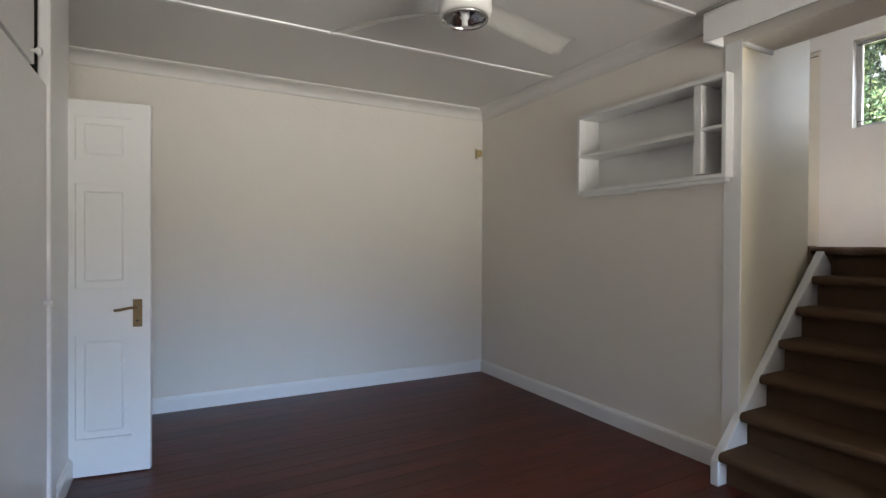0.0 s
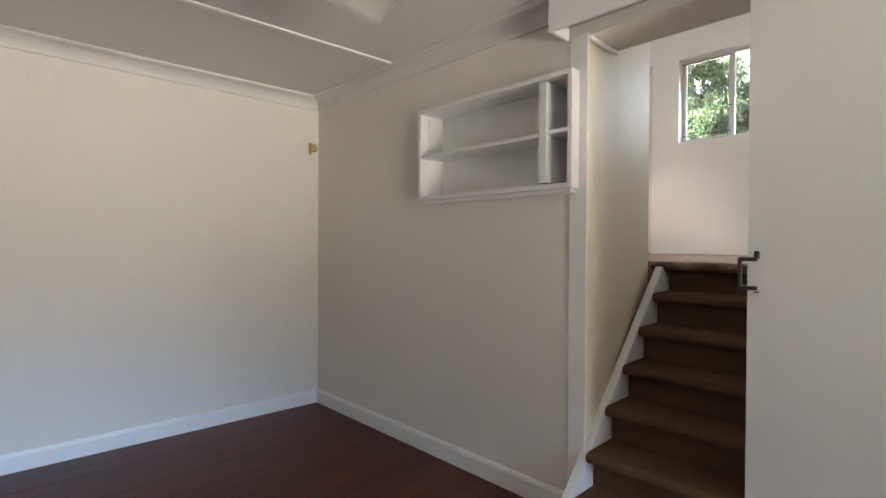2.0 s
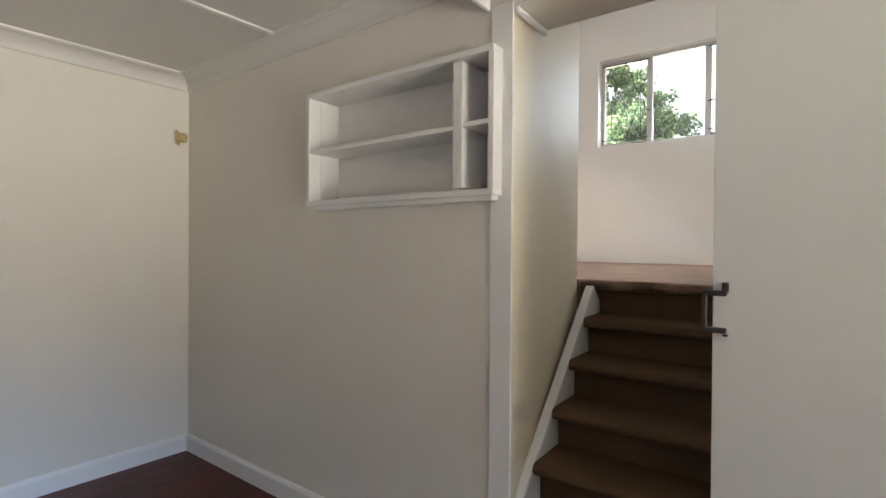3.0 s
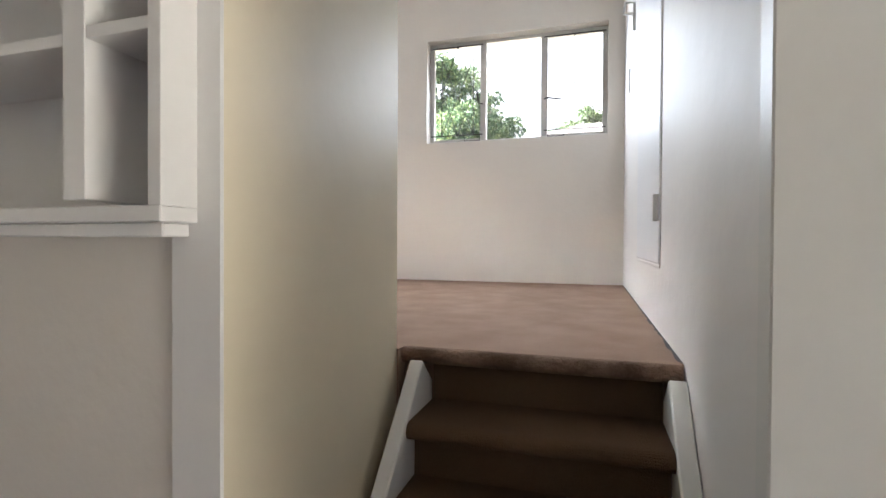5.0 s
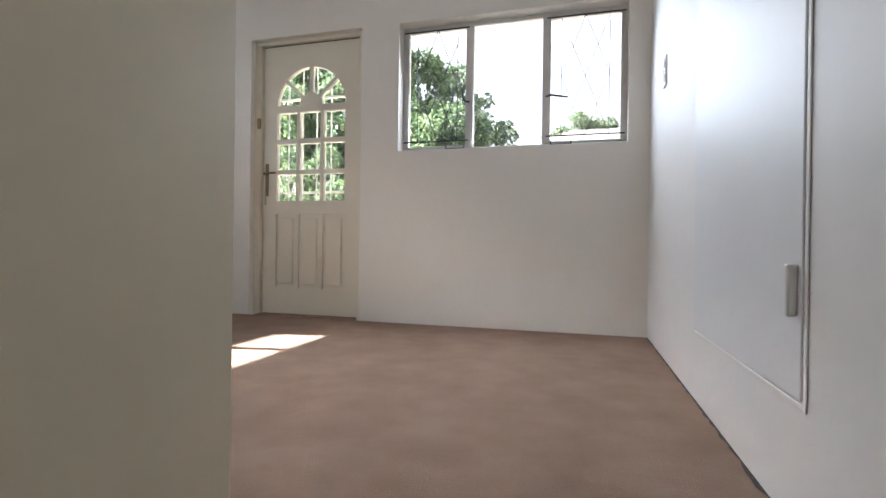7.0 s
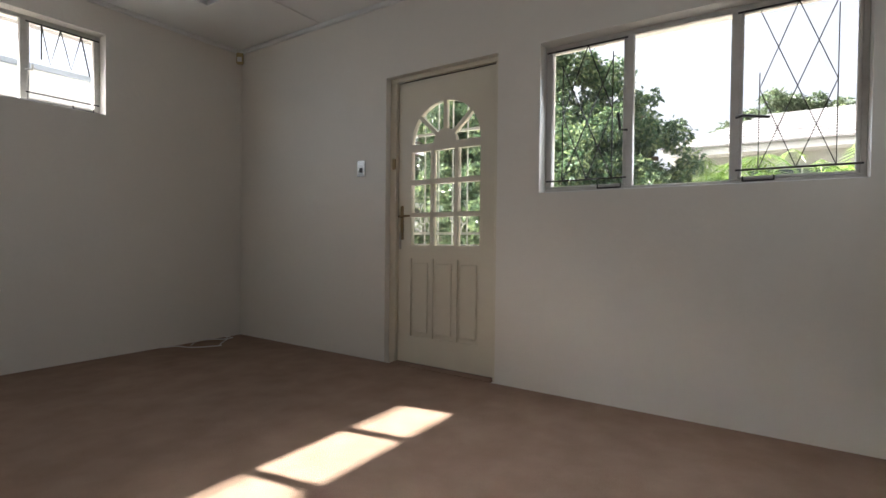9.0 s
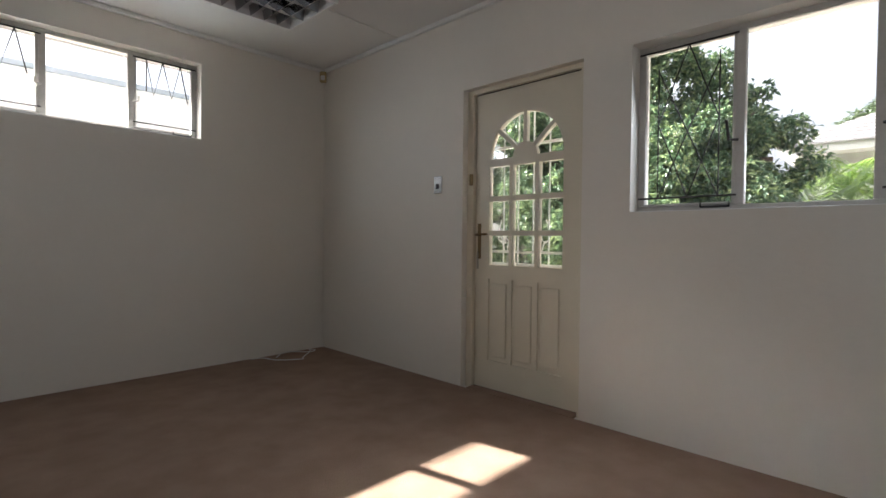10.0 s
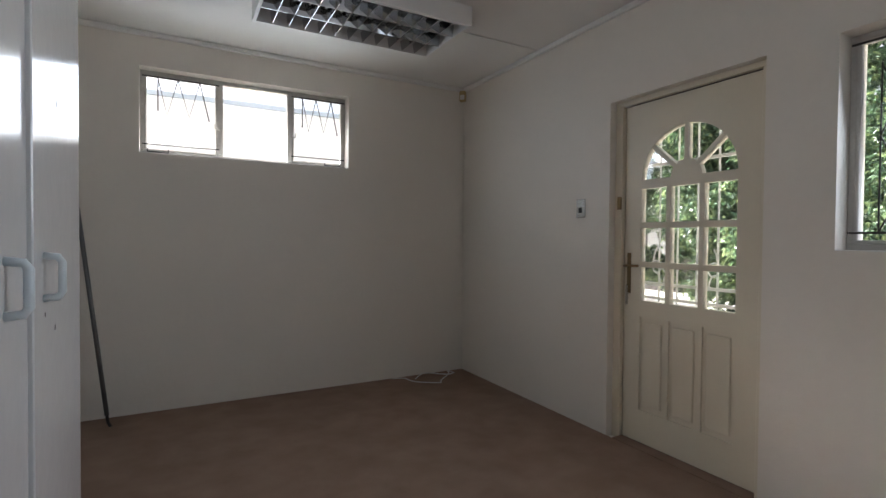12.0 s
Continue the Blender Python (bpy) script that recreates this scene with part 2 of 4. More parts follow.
stairs = thing("staircase", "steep brown carpeted stairs between white stringers", "staircase")
SY0, SY1 = 0.942, 1.615
for i in range(1, 8):
    nx, nz = nose(i)
    deep = 0.26 if i < 7 else 0.03
    bm = prism([(nx + 0.024 - 0.024 * math.sin(k * math.pi / 10), nz - 0.024 - 0.024 * math.cos(k * math.pi / 10)) for k in range(11)] + [(nx + max(deep, 0.03), nz), (nx + max(deep, 0.03), nz - 0.048)], "y", SY0 if i < 7 else US + 0.005, SY1 if i < 7 else 1.699)
    if i < 7:
        part("tread", bm, M_STAIRC, stairs)
    else:
        part("landing_nosing", bm, M_WORN, stairs, "worn beige carpet edge")
    part("riser", boxes((nx + 0.07, SY0, nz - 0.1671, nx + 0.085, SY1, nz - 0.044)), M_STAIRC, stairs)
for y0, y1 in ((SY1, SY1 + 0.042), (SY0 - 0.045, SY0)):
    part("stringer", prism([(2.508, F0), (2.508, 0.178), (3.520, 1.200), (3.548, 1.174), (3.610, 1.12), (3.610, 0.95), (2.8, F0)], "y", y0, y1, 0.004, 1), M_WHITE, stairs, "white painted stringer board")


# ---- trim of the lower room ----
def skirting(name, pts, material, label, hgt=0.105, thick=0.018, z=F0):
    """A skirting board along the line between two corners; it stands to the left of the way from the first to the second."""
    (x0, y0), (x1, y1) = pts
    d = Vector((x1 - x0, y1 - y0, 0))
    n = Vector((-d.y, d.x, 0)).normalized()
    prof = [(0, 0), (thick, 0), (thick, hgt - 0.02), (thick - 0.004, hgt - 0.008), (thick - 0.010, hgt), (0, hgt)]
    bm = bmesh.new()
    ends = [[bm.verts.new(Vector((*p, z + v)) + n * u) for u, v in prof] for p in pts]
    k = len(prof)
    for i in range(k):
        bm.faces.new((ends[0][i], ends[0][(i + 1) % k], ends[1][(i + 1) % k], ends[1][i]))
    bm.faces.new(ends[0][::-1])
    bm.faces.new(ends[1])
    bmesh.ops.recalc_face_normals(bm, faces=bm.faces)
    return structure(name, bm, material, label, "skirting")


skirting("baseboard_north", (CORNER, NORTH_END), M_WHITE, "white painted timber skirting board along the wall")
skirting("baseboard_east", ((XE, 1.66), (XE, 3.985)), M_WHITE, "white painted timber skirting board along the wall")


def cornice(name, a, b, inward, z=ZC, drop=0.085, out=0.105, mitre=(0, 0)):
    """A coved cornice from a to b, with its curve towards the room."""
    n = Vector((*inward, 0))
    d = (Vector((*b, 0)) - Vector((*a, 0))).normalized()
    prof = [(0.0, -drop), (0.012, -drop), (0.014, -drop + 0.008)]
    prof += [(0.014 + (out - 0.03) * (1 - math.cos(k * math.pi / 14)), -drop + 0.008 + (drop - 0.022) * math.sin(k * math.pi / 14)) for k in range(1, 8)]
    prof += [(out - 0.012, -0.010), (out, -0.008), (out, 0), (0, 0)]
    bm = bmesh.new()
    ends = []
    for p, m in ((a, mitre[0]), (b, -mitre[1])):
        ends.append([bm.verts.new(Vector((*p, z + v)) + n * u + d * (u * m)) for u, v in prof])
    k = len(prof)
    for i in range(k):
        bm.faces.new((ends[0][i], ends[0][(i + 1) % k], ends[1][(i + 1) % k], ends[1][i]))
    bm.faces.new(ends[0][::-1])
    bm.faces.new(ends[1])
    bmesh.ops.recalc_face_normals(bm, faces=bm.faces)
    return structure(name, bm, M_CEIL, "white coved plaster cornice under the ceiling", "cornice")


cornice("cornice_north", CORNER, NORTH_END, (-0.035, -0.9994), mitre=(1, 0))
cornice("cornice_east", (XE, YS), CORNER, (-1.0, 0.0), mitre=(0, 1))
for n, (y, skew) in enumerate(((3.903, -2.6), (2.945, -2.4), (1.832, -2.4), (0.72, -2.4), (-0.395, -2.4), (-1.51, -2.4))):
    bm = prism([(-0.016, ZC), (-0.013, ZC - 0.009), (0.013, ZC - 0.009), (0.016, ZC)], "x", -3.34, 0.0)
    structure("trim_ceiling_%d" % (n + 1), placed(bm, pose(XE - 0.09, y, 0, 0, 0, skew)), M_WHITE, "thin white ceiling cover strip", "ceiling strip")

# glazed doors behind the start of the walk
door_1 = structure("door_1", boxes((0.05, YS - 0.16, 0, 0.11, YS - 0.06, 2.1), (2.24, YS - 0.16, 0, 2.3, YS - 0.06, 2.1), (0.11, YS - 0.16, 2.04, 2.24, YS - 0.06, 2.1),
                   (0.11, YS - 0.16, 0, 2.24, YS - 0.06, 0.05), (1.14, YS - 0.15, 0.05, 1.21, YS - 0.07, 2.04)), M_WHITE, "white framed glazed garden doors", "door")
pane = part("pane", boxes((0.11, YS - 0.113, 0.05, 2.24, YS - 0.107, 2.04)), M_GLASS, door_1)
pane.visible_shadow = False

# ---- the stair opening: post, pelmet, soffit bead ----
structure("trim_post", placed(boxes((-0.007, 1.633, F0, -0.0005, 1.724, 2.274), bevel=0.003), EAST), M_WHITE, "white painted timber post beside the stair opening", "door trim")
structure("trim_soffit_bead", boxes((XE + 0.006, 1.620, OT - 0.022, XB, 1.643, OT - 0.001), bevel=0.005), M_WHITE, "narrow painted bead under the opening's head", "trim")
pelmet = thing("pelmet", "white painted boxed pelmet over the sliding panel's track", "pelmet", m=EAST)
part("front_board", boxes((-0.152, -0.4, 2.264, -0.134, 1.750, 2.394), bevel=0.003), M_WHITE, pelmet)
part("end_board", boxes((-0.134, 1.732, 2.264, -0.001, 1.750, 2.394), bevel=0.003), M_WHITE, pelmet)
part("top_board", boxes((-0.152, -0.4, 2.394, -0.001, 1.750, 2.410), bevel=0.003), M_WHITE, pelmet)
part("track", boxes((-0.078, -0.35, 2.31, -0.072, 1.72, 2.393), (-0.038, -0.35, 2.31, -0.032, 1.72, 2.393), (-0.078, -0.35, 2.306, -0.032, 1.72, 2.31)), M_STEEL, pelmet, "grey steel sliding track")

panel = thing("sliding_panel", "plain pale grey sliding panel half open across the stairs", "sliding door", m=EAST @ pose(0, -0.157, -0.024))
part("panel", boxes((-0.073, 0.02, 0.452, -0.037, 1.140, 2.322), bevel=0.002), M_PANEL, panel)
for y in (0.25, 0.95):
    part("hanger", boxes((-0.062, y - 0.02, 2.315, -0.048, y + 0.02, 2.37), bevel=0.002), M_STEEL, panel)
hb = bmesh.new()
for z, up in ((1.198, -1), (1.296, 1)):
    box(hb, -0.095, 1.102, z - 0.008 + 0.008 * up, -0.073, 1.116, z + 0.008 + 0.02 * up, bevel=0.002)
    box(hb, -0.105, 1.104, z - 0.007, -0.093, 1.159, z + 0.007, bevel=0.002)
box(hb, -0.105, 1.150, 1.195, -0.093, 1.162, 1.299, bevel=0.002)
part("pull_handle", hb, M_BLACK, panel, "dark bronze angular pull handle")

# ---- wall shelf ----
shelf = thing("wall_shelf", "white painted open box shelf with a divider, empty", "shelf", m=EAST)
SX, SB, Y0, Y1, Z0, Z1 = -0.070, 0.115, 1.676, 2.716, 1.577, 2.112
part("top_board", boxes((SX, Y0, Z1 - 0.022, -0.0005, Y1, Z1), bevel=0.002), M_WHITE, shelf)
part("bottom_board", boxes((SX, Y0, Z0, -0.0005, Y1, Z0 + 0.022), bevel=0.002), M_WHITE, shelf)
for y in (Y0, Y1 - 0.022):
    part("side_board", boxes((SX + 0.001, y, Z0 + 0.0215, -0.0005, y + 0.022, Z1 - 0.0215), bevel=0.001), M_WHITE, shelf)
# the lining of the niche in the wall
part("lining_top", boxes((-0.0005, NY0 + 0.001, NZ1 - 0.006, SB, NY1 - 0.001, NZ1 - 0.001)), M_WHITE, shelf)
part("lining_bottom", boxes((-0.0005, NY0 + 0.001, NZ0 + 0.001, SB, NY1 - 0.001, NZ0 + 0.006)), M_WHITE, shelf)
for y in (NY0 + 0.001, NY1 - 0.006):
    part("lining_side", boxes((-0.0005, y, NZ0 + 0.0065, SB, y + 0.005, NZ1 - 0.0065)), M_WHITE, shelf)
part("divider", boxes((SX + 0.003, 1.812, Z0 + 0.0315, SB, 1.854, Z1 - 0.0315), bevel=0.001), M_WHITE, shelf)
part("long_shelf", boxes((SX + 0.004, 1.8545, 1.826, SB, NY1 - 0.0065, 1.844), bevel=0.001), M_WHITE, shelf)
part("short_shelf", boxes((SX + 0.004, NY0 + 0.0065, 1.833, SB, 1.8115, 1.851), bevel=0.001), M_WHITE, shelf)
part("back_board", boxes((SB - 0.001, NY0 + 0.002, NZ0 + 0.002, SB + 0.003, NY1 - 0.002, NZ1 - 0.002)), M_WHITE, shelf)
part("ledge", boxes((SX + 0.018, Y0 + 0.015, Z0 - 0.02, -0.0005, Y1 - 0.03, Z0 - 0.0005), bevel=0.002), M_WHITE, shelf)

# ---- ceiling fan ----
fan = thing("ceiling_fan", "off-white three-bladed ceiling fan with an empty chrome lamp recess", "ceiling fan", m=pose(1.229, 1.900, -0.040))
bm = bmesh.new()
tube(bm, [(0, 0, 2.31), (0, 0, 2.49)], 0.016, 12)
part("downrod", bm, M_PLASTIC, fan, smooth=True)
part("canopy", lathe(bmesh.new(), [(0.02, 2.435), (0.055, 2.45), (0.068, 2.47), (0.07, ZC + 0.04)], 28), M_PLASTIC, fan, smooth=True)
part("motor_housing", lathe(bmesh.new(), [(0.084, 2.190), (0.088, 2.185), (0.104, 2.195), (0.110, 2.215), (0.108, 2.25), (0.095, 2.29), (0.06, 2.315), (0.017, 2.32)], 40, caps=False), M_FAN, fan, smooth=True)
part("chrome_ring", lathe(bmesh.new(), [(0.083, 2.188), (0.092, 2.186), (0.096, 2.180), (0.094, 2.172), (0.087, 2.170), (0.083, 2.176), (0.082, 2.188)], 40, caps=False), M_STEEL, fan, "polished chrome ring", True)
part("lamp_recess", lathe(bmesh.new(), [(0.083, 2.187), (0.081, 2.205), (0.070, 2.228), (0.045, 2.240), (0.012, 2.244)], 40, caps=False), M_DARK, fan, "empty lamp recess, coloured near-black for its shade")
part("reflector", lathe(bmesh.new(), [(0.079, 2.188), (0.072, 2.192), (0.058, 2.212), (0.050, 2.218)], 40, caps=False), M_STEEL, fan, smooth=True)
part("lamp_holder", lathe(bmesh.new(), [(0.008, 2.150), (0.012, 2.152), (0.013, 2.178), (0.019, 2.184), (0.021, 2.236)], 16), M_PLASTIC, fan, smooth=True)
part("holder_clip", boxes((-0.024, -0.004, 2.184, 0.024, 0.004, 2.192), bevel=0.001), M_STEEL, fan)


def blade_mesh():
    bm = bmesh.new()
    rows = []
    for i in range(15):
        s = i / 14
        r = 0.075 + 0.535 * s
        mid = 0.035 * math.sin(s * 2.4) - 0.02
        half = 0.034 + 0.031 * s ** 0.8 - (0.012 if i == 14 else 0)
        lift = -0.006 * s + 0.006 * math.sin(math.pi * s)
        row = []
        for j in range(7):
            v = -1 + j / 3
            twist = -0.52 + 0.16 * s
            row.append((r, mid + half * v, 2.232 + lift + half * v * twist - 0.020 * v * v * (0.4 + 0.6 * s)))
        rows.append([bm.verts.new(p) for p in row])
    for a, b in zip(rows, rows[1:]):
        for k in range(6):
            bm.faces.new((a[k], b[k], b[k + 1], a[k + 1]))
    bmesh.ops.solidify(bm, geom=list(bm.faces), thickness=0.008)
    bmesh.ops.recalc_face_normals(bm, faces=bm.faces)
    return bm


blade = part("blade", blade_mesh(), M_FAN, fan, smooth=True)
blade.matrix_basis = pose(0, 0, 0, 0, 0, 5)
for a in (130, 250):
    b = blade.copy()
    scene.collection.objects.link(b)
    b.matrix_basis = pose(0, 0, 0, 0, 0, a)

# ---- wardrobe along the west wall ----
WX = -0.25
WS = 1.868                                                   # seam between the tall doors and the top doors
ward = thing("built_in_wardrobe", "white painted built-in wardrobe with one top door ajar", "wardrobe")
part("carcass", boxes((XW + 0.002, -0.85, F0, WX - 0.03, 3.185, F0 + 0.09), (XW + 0.002, -0.85, F0 + 0.09, XW + 0.02, 3.185, ZC - 0.002),
     (XW + 0.02, -0.85, WS - 0.009, WX - 0.03, 3.155, WS + 0.009), (XW + 0.02, 2.80, F0 + 0.09, WX - 0.03, 2.83, WS - 0.009), (XW + 0.02, 2.80, WS + 0.009, WX - 0.03, 2.83, ZC - 0.002)), M_DARK, ward, "wardrobe inside, coloured near-black for its shade")
part("end_panel", boxes((WX - 0.03, 2.815, F0, WX - 0.002, 3.205, ZC - 0.002), (XW + 0.002, 3.187, F0, WX - 0.03, 3.205, ZC - 0.002)), M_WHITE, ward)
part("stile", boxes((WX - 0.03, 2.712, F0, WX + 0.012, 2.815, ZC - 0.002), bevel=0.004), M_WHITE, ward)
part("plinth", boxes((WX - 0.03, -0.85, F0, WX - 0.012, 2.71, F0 + 0.085)), M_WHITE, ward)
part("head_board", boxes((WX - 0.03, -0.85, 2.41, WX - 0.004, 2.71, ZC - 0.002)), M_WHITE, ward)


def cup_door(y0, y1, z0, z1, knob_z, angle=0.0, far=True):
    m = pose(WX, y0, 0, 0, 0, angle)
    leaf = part("cupboard_door", boxes((-0.022, 0, z0, 0, y1 - y0, z1), bevel=0.002), M_WHITE, ward)
    leaf.matrix_basis = m
    k = lathe(bmesh.new(), [(0.007, 0), (0.007, 0.012), (0.015, 0.018), (0.016, 0.026), (0.009, 0.032)], 16)
    bmesh.ops.transform(k, matrix=pose(0, (y1 - y0 - 0.045) if far else 0.045, knob_z, 0, 90, 0), verts=k.verts)
    part("knob", k, M_PLASTIC, leaf, "small round white knob", True)


for a in (-0.815, -0.11, 0.595, 1.30, 2.005):
    cup_door(a, a + 0.70, F0 + 0.09, WS - 0.009, 0.985, far=a > 2)
    cup_door(a, a + (0.50 if a > 2 else 0.70), WS + 0.009, 2.405, 1.915, far=a > 2)
skirting("baseboard_west", ((WX - 0.002, 3.205), (WX - 0.002, 2.82)), M_WHITE, "white painted skirting on the wardrobe's end panel")

# ---- open panelled door ----
door_lower = thing("panelled_door", "white six-panel timber door standing open into the room", "door", m=pose(0.103, 3.165, F0 - 0.004, 0, 0, 170))
DW, DH, DT = 0.75, 1.868, 0.038


def panelled(cols, rows, w, hgt, t, z):
    """A leaf with its panels sunk on the side y = 0; cols and rows are the panels' spans."""
    bm = bmesh.new()
    xs = sorted({0, w, *(v for c in cols for v in c)})
    zs = sorted({0, hgt, *(v for r in rows for v in r)})
    for xa, xb in zip(xs, xs[1:]):
        for za, zb in zip(zs, zs[1:]):
            if (xa, xb) in cols and (za, zb) in rows:
                box(bm, xa, 0.012, z + za, xb, t - 0.012, z + zb)
            else:
                box(bm, xa, 0, z + za, xb, t, z + zb)
    bmesh.ops.remove_doubles(bm, verts=bm.verts, dist=0.0001)
    return bm


COLS = [(0.085, 0.325), (0.425, 0.665)]
ROWS = [(0.185, 0.705), (0.935, 1.455), (1.565, 1.790)]
part("leaf", panelled(COLS, ROWS, DW, DH, DT, 0.012), M_WHITE, door_lower)
for c in COLS:
    for r in ROWS:
        for side in (0, 1):
            y0, y1 = (0.002, 0.0125) if side == 0 else (DT - 0.0125, DT - 0.002)
            bm = bmesh.new()
            box(bm, c[0] + 0.035, y0, r[0] + 0.047, c[1] - 0.035, y1, r[1] - 0.023, bevel=0.008)
            part("panel", bm, M_WHITE, door_lower)
lock = part("lock_plate", boxes((0.036, DT, 0.748, 0.078, DT + 0.004, 0.888), bevel=0.0015), M_BRASS, door_lower, "aged brass lock plate")
bm = bmesh.new()
tube(bm, [(0.057, DT, 0.850), (0.057, DT + 0.045, 0.850), (0.082, DT + 0.052, 0.850), (0.115, DT + 0.05, 0.842), (0.148, DT + 0.048, 0.838)], 0.0075, 10)
part("lever", bm, M_BRASS, lock, "brass lever", True)
part("keyhole", lathe(bmesh.new(), [(0.006, -0.001), (0.006, 0.0006)], 12), M_BLACK, lock).matrix_basis = pose(0.057, DT + 0.004, 0.780, 90, 0, 0)

# alarm sensor bracket in the corner
brk = thing("sensor_bracket", "small yellowed plastic sensor bracket in the wall corner", "sensor bracket", m=pose(2.662, 3.962, 2.063, 0, 0, 45))
M_YELLOW = mat("yellowed_plastic", (0.52, 0.40, 0.20), 0.45, (0.42, 0.31, 0.14), 20, 90, 0.03)
part("back_plate", boxes((-0.025, 0.028, -0.045, 0.025, 0.036, 0.045), bevel=0.003), M_YELLOW, brk)
part("arm", boxes((-0.018, -0.02, -0.028, 0.018, 0.028, 0.030), bevel=0.006), M_YELLOW, brk)
part("screw_hole", boxes((-0.008, -0.022, -0.010, 0.008, -0.019, 0.014), bevel=0.001), M_BRASS, brk)


# ---- windows ----
def grille(name_parent, u0, u1, v0, v1, put, reach, lines, r):
    """Black rods: two rails and slanting bars between them. put(u, v) gives the place."""
    bm = bmesh.new()
    tube(bm, [put(u0 - reach, v1), put(u1 + reach, v1)], 0.005, 8)
    part("grille_rail", bm, M_BLACK, name_parent)
    bm = bmesh.new()
    tube(bm, [put(u0 - reach, v0), put(u1 + reach, v0)], 0.005, 8)
    part("grille_rail", bm, M_BLACK, name_parent)
    for line in lines:
        bm = bmesh.new()
        tube(bm, [put(u0 + (u1 - u0) * a, v0 + (v1 - v0) * b) for a, b in line], r, 6)
        part("grille_bar", bm, M_BLACK, name_parent)


M_FRAME = mat("chalky_white_steel_paint", (0.72, 0.70, 0.66), 0.55, (0.52, 0.49, 0.45), 14, 90, 0.12, mix=0.9)


def steel_window(name, label, put, u0, u1, v0, v1, mullions, lines, flip):
    """put(u, v, w): u along the wall, v up, w outwards from the room's face."""
    def bar(ua, ub, va, vb, wa, wb, bevel=0.003):
        bm = bmesh.new()
        a, b = put(ua, va, wa), put(ub, vb, wb)
        return box(bm, *a, *b, bevel=bevel)
    win = tagged(part(name, bar(u0 - 0.001, u1 + 0.001, v0 - 0.012, v0 + 0.004, 0.001, 0.14, 0.002), M_WHITE), label, "window", kind="structure")
    wa, wb = 0.10, 0.135
    for q in ((u0, u1, v0 + 0.004, v0 + 0.03), (u0, u1, v1 - 0.026, v1)):
        part("frame_rail", bar(*q, wa, wb), M_FRAME, win)
    for q in ((u0, u0 + 0.026), (u1 - 0.026, u1)):
        part("frame_stile", bar(*q, v0 + 0.03, v1 - 0.026, wa, wb), M_FRAME, win)
    edges = [u0 + 0.026, *mullions, u1 - 0.026]
    for m in mullions:
        part("mullion", bar(m - 0.02, m + 0.02, v0 + 0.03, v1 - 0.026, wa - 0.008, wb), M_FRAME, win)
    for n, (a, b) in enumerate(zip(edges, edges[1:])):
        a, b = a + (0.02 if n else 0), b - (0.02 if n < len(edges) - 2 else 0)
        p = part("pane", bar(a, b, v0 + 0.03, v1 - 0.026, 0.116, 0.119, 0), M_GLASS, win)
        p.visible_shadow = False
        if n == 1:
            continue
        sash = part("sash", bar(a, b, v0 + 0.031, v0 + 0.045, wa - 0.006, wb - 0.004), M_FRAME, win)
        for q in ((a, b, v1 - 0.04, v1 - 0.027), (a, a + 0.014, v0 + 0.045, v1 - 0.04), (b - 0.014, b, v0 + 0.045, v1 - 0.04)):
            part("sash_bar", bar(*q, wa - 0.006, wb - 0.004), M_FRAME, sash)
        grille(win, a, b, v0 + 0.075, v1 - 0.045, lambda u, v: put(u, v, 0.075), 0.012, lines[n], (0.0024 if n == 0 else 0.0034) if name == "window_1" else 0.0045)
        # stay along the sill and the catch on the mullion
        bm = bmesh.new()
        s = (a + 0.02, a + 0.15) if (n == 0) == flip else (b - 0.15, b - 0.02)
        tube(bm, [put(s[0], v0 + 0.022, 0.085), put(s[1], v0 + 0.022, 0.085)], 0.0045, 8)
        tube(bm, [put(s[0], v0 + 0.022, 0.085), put(s[0], v0 + 0.045, 0.09)], 0.004, 8)
        tube(bm, [put(s[1], v0 + 0.022, 0.085), put(s[1], v0 + 0.045, 0.09)], 0.004, 8)
        part("stay", bm, M_BLACK, win, "dark iron casement stay")
        c = b if n == 0 else a
        sg = -1 if n == 0 else 1
        mid = v0 + (v1 - v0) * 0.38
        bm = bmesh.new()
        tip = (0.0, 0.035) if name != "window_1" else (0.11, -0.022) if n == 0 else (0.012, 0.095)
        tube(bm, [put(c - sg * 0.012, mid, 0.088), put(c + sg * 0.02, mid, 0.062), put(c + sg * (0.02 + tip[0]), mid + tip[1], 0.058)], 0.0075, 8)
        part("catch", bm, M_BLACK if name == "window_1" else M_FRAME, win, "dark iron window catch")
    return win


DIAMOND = [[(0.47, 1.0), (0.15, 0.5), (0.47, 0.0)], [(0.47, 1.0), (0.80, 0.5), (0.47, 0.0)], [(0.15, 0.86), (0.80, 0.0)], [(0.80, 0.86), (0.15, 0.0)],
           [(0.15, 0.0), (0.15, 0.92)], [(0.80, 0.0), (0.80, 0.88)]]
DIAMOND_B = [[(0.50, 1.0), (0.18, 0.5), (0.50, 0.0)], [(0.50, 1.0), (0.82, 0.5), (0.50, 0.0)], [(0.18, 0.98), (0.82, 0.0)], [(0.82, 0.98), (0.18, 0.0)],
             [(0.18, 0.0), (0.18, 0.94)], [(0.82, 0.0), (0.82, 0.60)]]
ZIGZAG = [[(0.18, 1.0), (0.30, 0.45), (0.45, 1.0)], [(0.45, 1.0), (0.60, 0.45), (0.75, 1.0)], [(0.75, 1.0), (0.88, 0.42)], [(0.18, 1.0), (0.18, 0.5)]]
steel_window("window_1", "white-painted steel casement window with black burglar bars", lambda u, v, w: (UE + w, u, v), *W1, (1.535, 2.045), {0: DIAMOND_B, 2: DIAMOND}, False)
